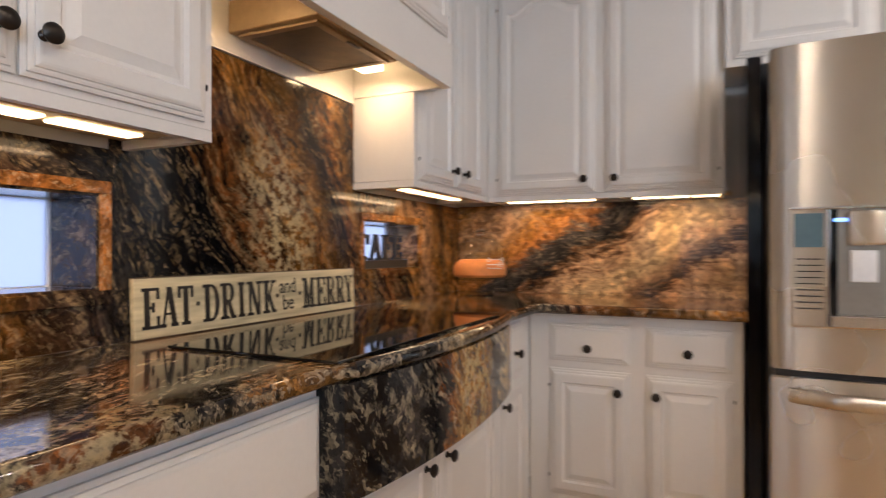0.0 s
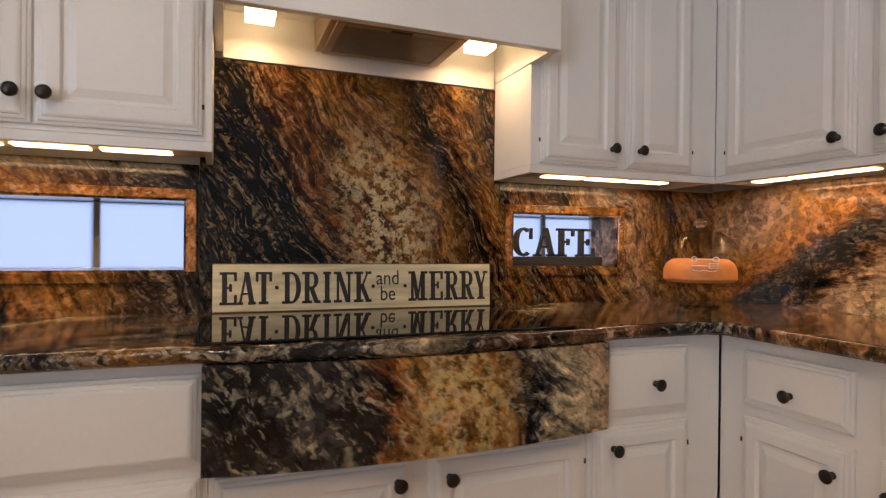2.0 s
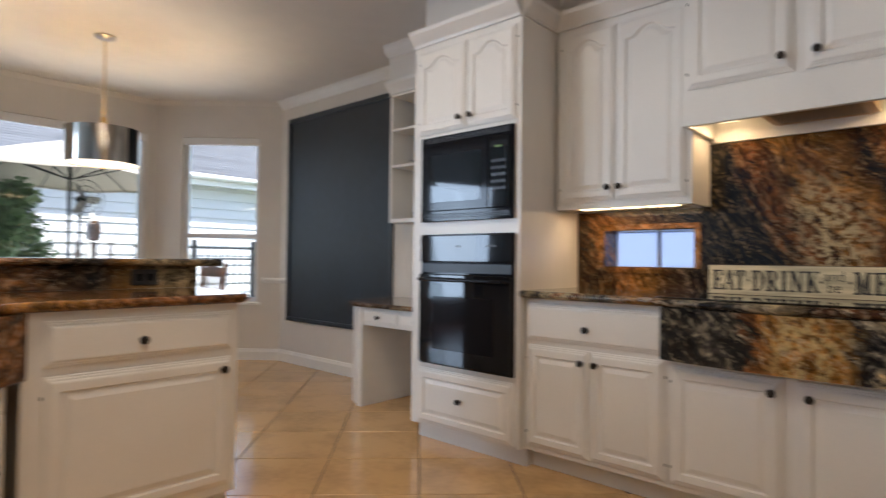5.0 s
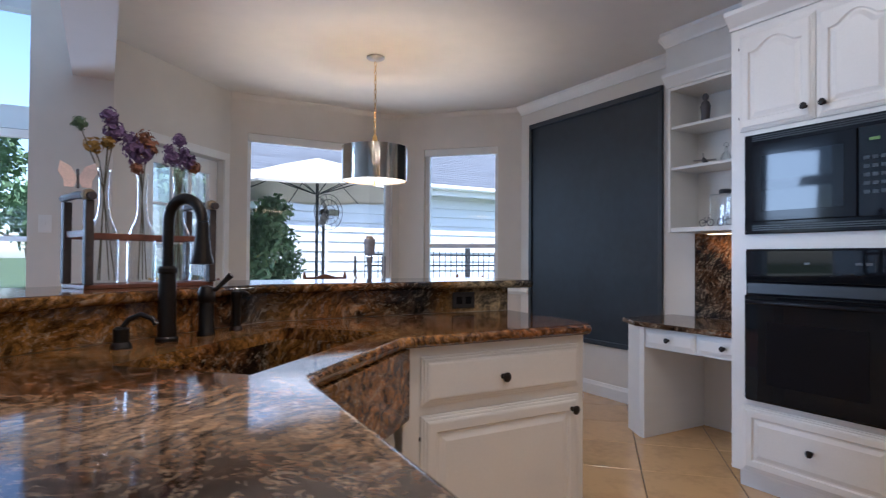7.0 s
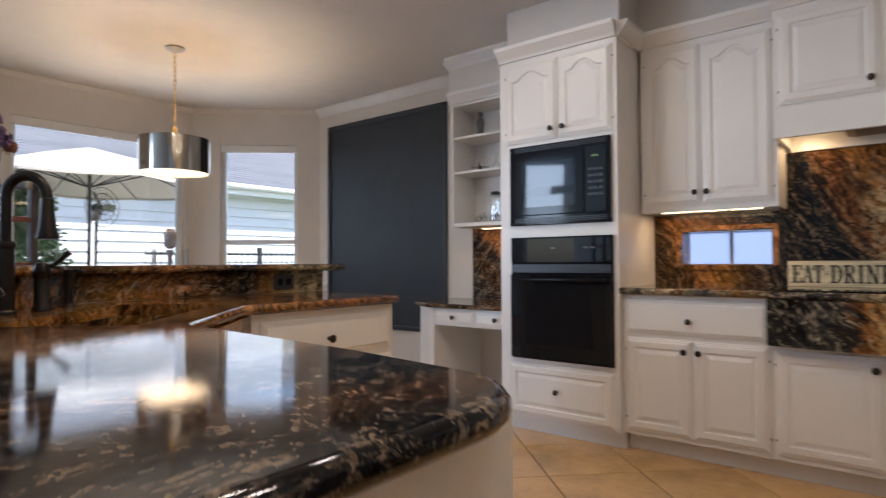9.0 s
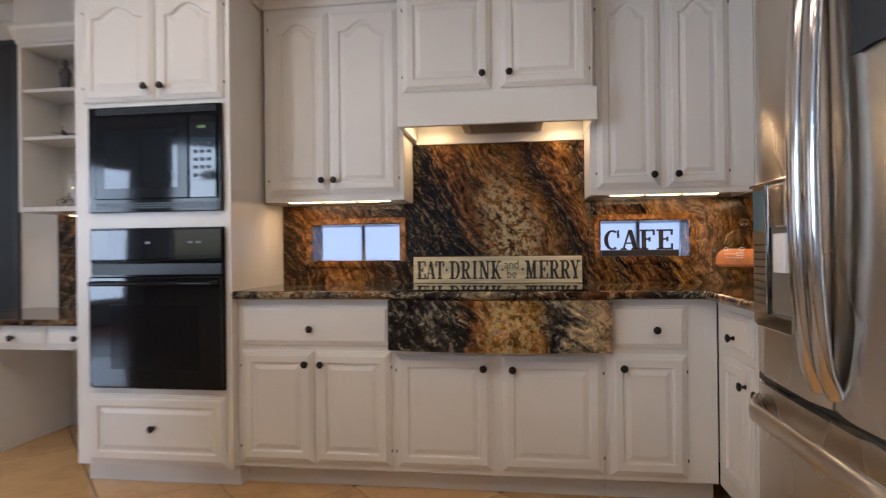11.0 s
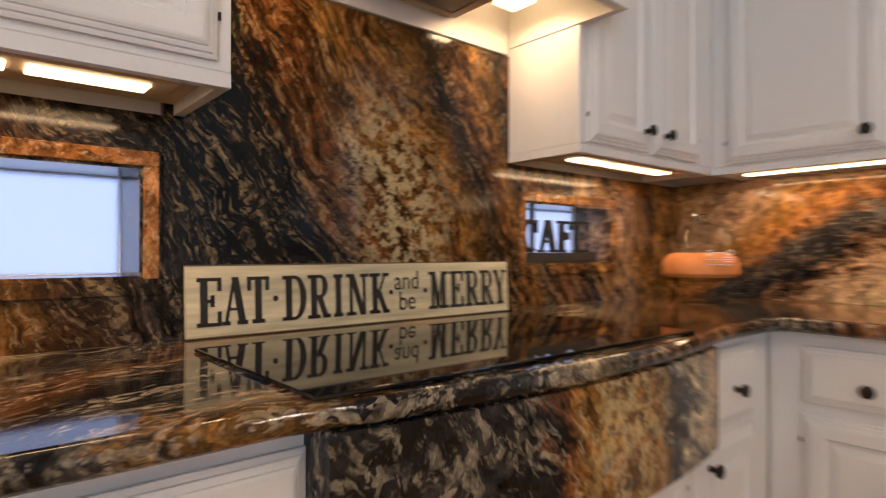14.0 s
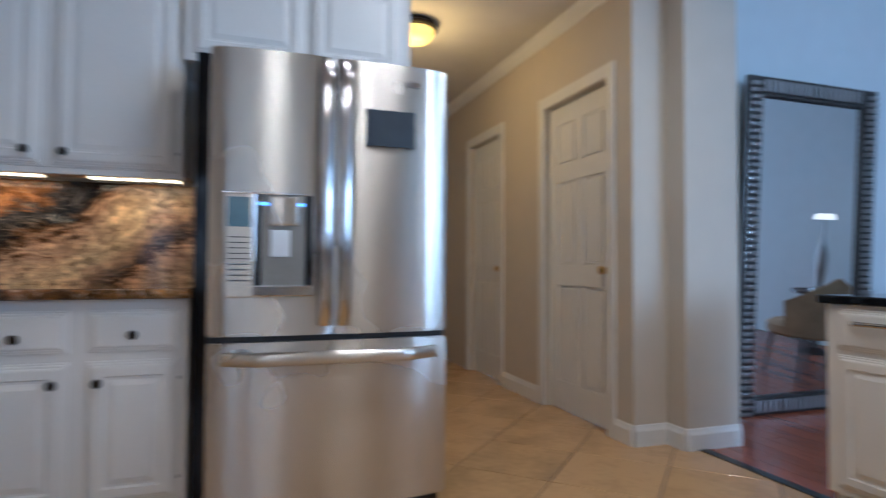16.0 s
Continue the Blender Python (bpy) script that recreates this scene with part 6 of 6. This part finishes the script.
part("handle", tube(bmesh.new(), [(-1.72, 0.775, 0.02), (-1.71, 0.775, 0.045), (-1.38, 0.775, 0.045), (-1.37, 0.775, 0.02)], 0.010, 10), M_CHROME, f, smooth=True)
part("door", panel_bm(-1.80, -1.29, 0.09, 0.64), M_CAB, sb)

# ---- outdoors ----
M_GRASS = mat("lawn", (0.07, 0.10, 0.035), 0.9, vary=0.4, scale=1.5, fine=40)
M_SIDING = mat("white_siding", (0.74, 0.75, 0.76), 0.6, vary=0.05)
M_ROOF = mat("grey_shingle", (0.11, 0.115, 0.125), 0.85, vary=0.3, scale=3, fine=25, random=0.4)
M_BARK = mat("pale_bark", (0.26, 0.20, 0.14), 0.9, vary=0.4, stretch=(1, 1, 0.3), bump=0.5)
M_CANVAS = mat("cream_canvas", (0.66, 0.60, 0.52), 0.8, vary=0.06)
M_IRON = mat("black_iron", (0.02, 0.02, 0.022), 0.45)
bm = bmesh.new()
bmesh.ops.create_circle(bm, cap_ends=True, radius=400, segments=48)
gr = part("ground", bm, M_GRASS)
gr.location = (0, 0, -0.16)
tagged(gr, "green lawn reaching into the distance", "ground", kind="structure")
tagged(part("patio", boxed(-3.2, 3.2, -8.0, -4.6, -0.155, -0.10, 0.01), mat("concrete_slab", (0.38, 0.36, 0.33), 0.85, vary=0.15)), "pale concrete patio slab", "patio", kind="structure")
ho = thing("neighbour_house", pose(-1.3, -9.0, -0.16), "white clapboard house with a grey shingle roof", "house")
part("wall", boxed(-9, 1.18, -7, -0.03, 0, 2.72), M_SIDING, ho)
for i in range(15):
    bm = bmesh.new()
    v = [bm.verts.new(p) for p in ((-9, 0.012, 0.18 * i), (1.2, 0.012, 0.18 * i), (1.2, -0.012, 0.18 * i + 0.178), (-9, -0.012, 0.18 * i + 0.178), (-9, -0.03, 0.18 * i), (1.2, -0.03, 0.18 * i), (1.2, -0.03, 0.18 * i + 0.178), (-9, -0.03, 0.18 * i + 0.178))]
    for q in ((0, 1, 2, 3), (7, 6, 5, 4), (0, 1, 5, 4), (3, 2, 6, 7), (1, 2, 6, 5), (0, 3, 7, 4)):
        bm.faces.new([v[k] for k in q])
    part("clapboard", bm, M_SIDING, ho)
part("trim_board", boxed(-0.06, 0.03, 0.0125, 0.03, 0, 2.70), M_TRIM, ho)
part("corner_board", boxed(1.14, 1.23, -0.05, 0.03, 0, 2.70), M_TRIM, ho)
part("fascia", boxed(-9.2, 2.55, 0.30, 0.34, 2.56, 2.76, 0.004), M_TRIM, ho)
part("soffit", boxed(-9.2, 2.55, -0.02, 0.299, 2.70, 2.72), M_TRIM, ho)
part("gutter", tube(bmesh.new(), [(-9.2, 0.40, 2.72), (2.55, 0.40, 2.72)], 0.055, 10), M_TRIM, ho, smooth=True)
bm = bmesh.new()
v = [bm.verts.new(p) for p in ((-9.3, 0.38, 2.74), (2.6, 0.38, 2.74), (2.6, -3.6, 4.45), (-9.3, -3.6, 4.45), (-9.3, -7.4, 2.74), (2.6, -7.4, 2.74))]
for q in ((0, 1, 2, 3), (3, 2, 5, 4), (0, 3, 4), (1, 5, 2), (0, 4, 5, 1)):
    bm.faces.new([v[k] for k in q])
roof = part("roof", bm, M_ROOF, ho, "grey shingle roof")
for i in range(24):
    y, zz = 0.36 - i * 0.165, 2.745 + i * 0.071
    part("shingle_course", boxed(-9.3, 2.6, -0.17, 0.0, 0, 0.014), M_ROOF, roof).matrix_local = pose(0, y, zz + 0.006, -23.2)

um = thing("patio_umbrella", pose(-0.35, -6.5, -0.10), "open cream patio umbrella on a dark pole", "umbrella")
part("pole", tube(bmesh.new(), [(0, 0, 0.0), (0, 0, 2.62)], 0.022, 12), M_IRON, um, smooth=True)
part("base", lathe(bmesh.new(), [(0.26, 0), (0.25, 0.05), (0.05, 0.08), (0.03, 0.2)], 28), M_IRON, um, smooth=True)
for i in range(8):
    a0, a1 = 2 * math.pi * i / 8, 2 * math.pi * (i + 1) / 8
    bm = bmesh.new()
    rows_ = []
    for r, zz in ((0.03, 2.62), (0.5, 2.50), (1.0, 2.34), (1.45, 2.16), (1.455, 2.13)):
        rows_.append([bm.verts.new((r * (1 - 0.035 * math.sin(math.pi * k / 4) * (r > 0.2)) * math.cos(a0 + (a1 - a0) * k / 4), r * (1 - 0.035 * math.sin(math.pi * k / 4) * (r > 0.2)) * math.sin(a0 + (a1 - a0) * k / 4), zz - 0.02 * math.sin(math.pi * k / 4) * r)) for k in range(5)])
    for p, q in zip(rows_, rows_[1:]):
        for k in range(4):
            bm.faces.new((p[k], p[k + 1], q[k + 1], q[k]))
    part("canopy_panel", bm, M_CANVAS, um, smooth=True)
    part("rib", tube(bmesh.new(), [(0.03, 0, 2.59), (1.42, 0, 2.13)], 0.008, 6), M_IRON, um).matrix_local = Matrix.Rotation(a0, 4, "Z")
    part("strut", tube(bmesh.new(), [(0.03, 0, 2.13), (0.72, 0, 2.36)], 0.008, 6), M_IRON, um).matrix_local = Matrix.Rotation(a0, 4, "Z")
fan = thing("outdoor_fan", pose(-0.62, -6.9, -0.10, 0, 0, 200), "round wire-caged outdoor fan on a stand", "fan")
part("stand", tube(bmesh.new(), [(0, 0.06, 0), (0, 0.06, 1.9)], 0.02, 10), M_IRON, fan, smooth=True)
part("foot", lathe(bmesh.new(), [(0.22, 0), (0.21, 0.03), (0.03, 0.05)], 24, Matrix.Translation((0, 0.06, 0))), M_IRON, fan, smooth=True)
for r in (0.10, 0.18, 0.26):
    part("cage_ring", tube(bmesh.new(), [(r * math.cos(a * math.pi / 14), -0.05 + (0.26 - r) * -0.15, 1.92 + r * math.sin(a * math.pi / 14)) for a in range(29)], 0.005, 6), M_IRON, fan)
for i in range(14):
    a = 2 * math.pi * i / 14
    part("cage_wire", tube(bmesh.new(), [(0.03 * math.cos(a), -0.09, 1.92 + 0.03 * math.sin(a)), (0.26 * math.cos(a), -0.05, 1.92 + 0.26 * math.sin(a))], 0.003, 5), M_IRON, fan)
for i in range(3):
    part("blade", boxed(0.03, 0.22, -0.004, 0.004, -0.05, 0.05, 0.003), M_SILVER, fan).matrix_local = pose(0, -0.02, 1.92) @ Matrix.Rotation(2.09 * i, 4, "Y") @ pose(0, 0, 0, 25)
part("motor", lathe(bmesh.new(), [(0.05, 0), (0.06, 0.03), (0.05, 0.09)], 18, pose(0, 0.0, 1.92, -90)), M_IRON, fan, smooth=True)
fe = thing("iron_fence", pose(-6.5, -7.4, -0.16), "black iron fence with square posts and pickets", "fence")
PICK = shared("picket", tube(bmesh.new(), [(0, 0, 0.08), (0, 0, 1.40), (0, 0, 1.46)], [0.008, 0.008, 0.001], 6), M_IRON)
POST = shared("post", boxed(-0.035, 0.035, -0.035, 0.035, 0, 1.5, 0.006), M_IRON, smooth=False)
for i in range(45):
    ob = new("post" if i % 9 == 0 else "picket", POST if i % 9 == 0 else PICK)
    ob.parent = fe
    ob.location = (i * 0.115, 0, 0)
for zz in (0.15, 1.18, 1.36):
    part("rail", boxed(0, 5.06, -0.012, 0.012, zz, zz + 0.03), M_IRON, fe)


def leaves(bm, centre, size, n, leaf, gen):
    """A ragged clump of small folded leaves."""
    for _ in range(n):
        d = Vector((gen.gauss(0, 1), gen.gauss(0, 1), gen.gauss(0, 1))).normalized()
        p = Vector(centre) + Vector((d.x * size[0], d.y * size[1], d.z * size[2])) * gen.uniform(0.3, 1.0)
        u = Vector((gen.gauss(0, 1), gen.gauss(0, 1), gen.gauss(0, 1))).normalized()
        w = u.orthogonal().normalized()
        s = leaf * gen.uniform(0.6, 1.3)
        q = [bm.verts.new(p + k) for k in (-u * s, w * s * 0.45, u * s, -w * s * 0.45)]
        bm.faces.new((q[0], q[1], q[2]))
        bm.faces.new((q[0], q[2], q[3]))


def tree(name, label, x, y, h, spread, n, leaf, seed, trunk=0.12):
    g = random.Random(seed)
    tr = thing(name, pose(x, y, -0.16), label, name)
    pts = [(0, 0, 0), (0.1 * spread, 0.02, h * 0.25), (-0.04 * spread, 0, h * 0.5), (0.05 * spread, 0.05, h * 0.75)]
    part("trunk", tube(bmesh.new(), pts, [trunk, trunk * 0.75, trunk * 0.5, trunk * 0.2], 10), M_BARK, tr, smooth=True)
    bm = bmesh.new()
    for i in range(14):
        a, r, zz = g.uniform(0, 6.28), spread * g.uniform(0.2, 0.8), h * g.uniform(0.35, 0.95)
        c = (r * math.cos(a), r * math.sin(a), zz)
        if i % 2 == 0:
            part("limb", tube(bmesh.new(), [(0, 0, h * 0.3), (c[0] * 0.5, c[1] * 0.5, zz * 0.75), c], [trunk * 0.4, trunk * 0.25, trunk * 0.08], 6), M_BARK, tr, smooth=True)
        leaves(bm, c, (spread * 0.38, spread * 0.38, h * 0.14), n // 14, leaf, g)
    cr = part("crown", bm, M_LEAF, tr, "ragged green leaves")
    cr["kind"] = "stuff"


tree("shrub", "dense green garden shrub beside the patio", 0.35, -7.4, 2.1, 0.75, 5200, 0.06, 3, 0.05)
tree("shrub", "tall green garden shrub with pale stems", 1.15, -8.2, 2.6, 0.9, 5200, 0.07, 4, 0.06)
tree("tree", "leafy green tree beyond the garden", 4.2, -24.0, 6.0, 2.6, 7000, 0.16, 5, 0.2)
tree("tree", "leafy green tree behind the neighbouring house", -6.0, -19.0, 8.0, 3.0, 7000, 0.18, 6, 0.25)
tree("tree", "leafy green tree outside the tall window", 6.4, -17.0, 3.2, 1.5, 6000, 0.12, 8, 0.16)

# ---- floor tiles and planks ----
PITCH = 0.48
bm = bmesh.new()
box(bm, -PITCH / 2 + 0.003, PITCH / 2 - 0.003, -PITCH / 2 + 0.003, PITCH / 2 - 0.003, -0.006, 0.0, 0.0)
bmesh.ops.bevel(bm, geom=[e for e in bm.edges if all(v.co.z > -0.001 for v in e.verts)], offset=0.0025, segments=1, affect="EDGES")
TILE = shared("tile", bm, M_TILE, smooth=False)
rt = Matrix.Rotation(radians(45), 4, "Z")
for i in range(-14, 15):
    for j in range(-14, 15):
        c = rt @ Vector(((i + 0.5) * PITCH, (j + 0.5) * PITCH, 0)) + Vector((-0.05, 0.07, 0))
        hall = c.y > 2.9
        x0, x1 = (1.08, 2.46) if hall else (-1.55, 2.655)
        planes = [((x0, 0, 0), (-1, 0, 0)), ((x1, 0, 0), (1, 0, 0)), ((0, 6.65, 0), (0, 1, 0)), ((0, -4.5, 0), (0, -1, 0)), ((A[0] - 0.05, A[1] - 0.05, 0), (-0.737, -0.676, 0)), ((D[0] + 0.05, D[1] - 0.05, 0), (0.70, -0.71, 0))]
        if (c.x < -1.0 and -0.4 < c.y < 2.7) or (c.x < 0.7 and c.y > 2.75):
            continue
        m = Matrix.Translation(c) @ rt
        gap = [(Vector(p) - c).dot(Vector(n)) for p, n in planes]
        if min(gap) < -PITCH * 0.71:
            continue
        data = TILE
        if min(gap) < PITCH * 0.71:
            bm = bmesh.new()
            bm.from_mesh(TILE)
            inv = m.inverted()
            for p, n in planes:
                bmesh.ops.bisect_plane(bm, geom=list(bm.verts) + list(bm.edges) + list(bm.faces), plane_co=inv @ Vector(p), plane_no=inv.to_3x3() @ Vector(n), clear_outer=True)
            if not bm.faces:
                bm.free()
                continue
            data = bpy.data.meshes.new("tile")
            bm.to_mesh(data)
            bm.free()
            data.materials.append(M_TILE)
        ob = new("tile", data)
        ob.parent = floor
        ob.matrix_local = m
PLANKS = [shared("plank", boxed(-0.058, 0.058, -w / 2, w / 2, -0.004, 0.0, 0.0012, 1), M_WOODF, smooth=False) for w in (1.5, 0.495, 0.995)]
for i in range(29):
    k = i % 3
    x = 2.775 + i * 0.1185
    if k:
        ob = new("plank", PLANKS[k])
        ob.parent, ob.location = wood_floor, (x, 3.15 - 0.25 * k, 0)
    for j in range(5):
        ob = new("plank", PLANKS[0])
        ob.parent, ob.location = wood_floor, (x, 3.15 - 0.5 * k - 0.752 - j * 1.505, 0)
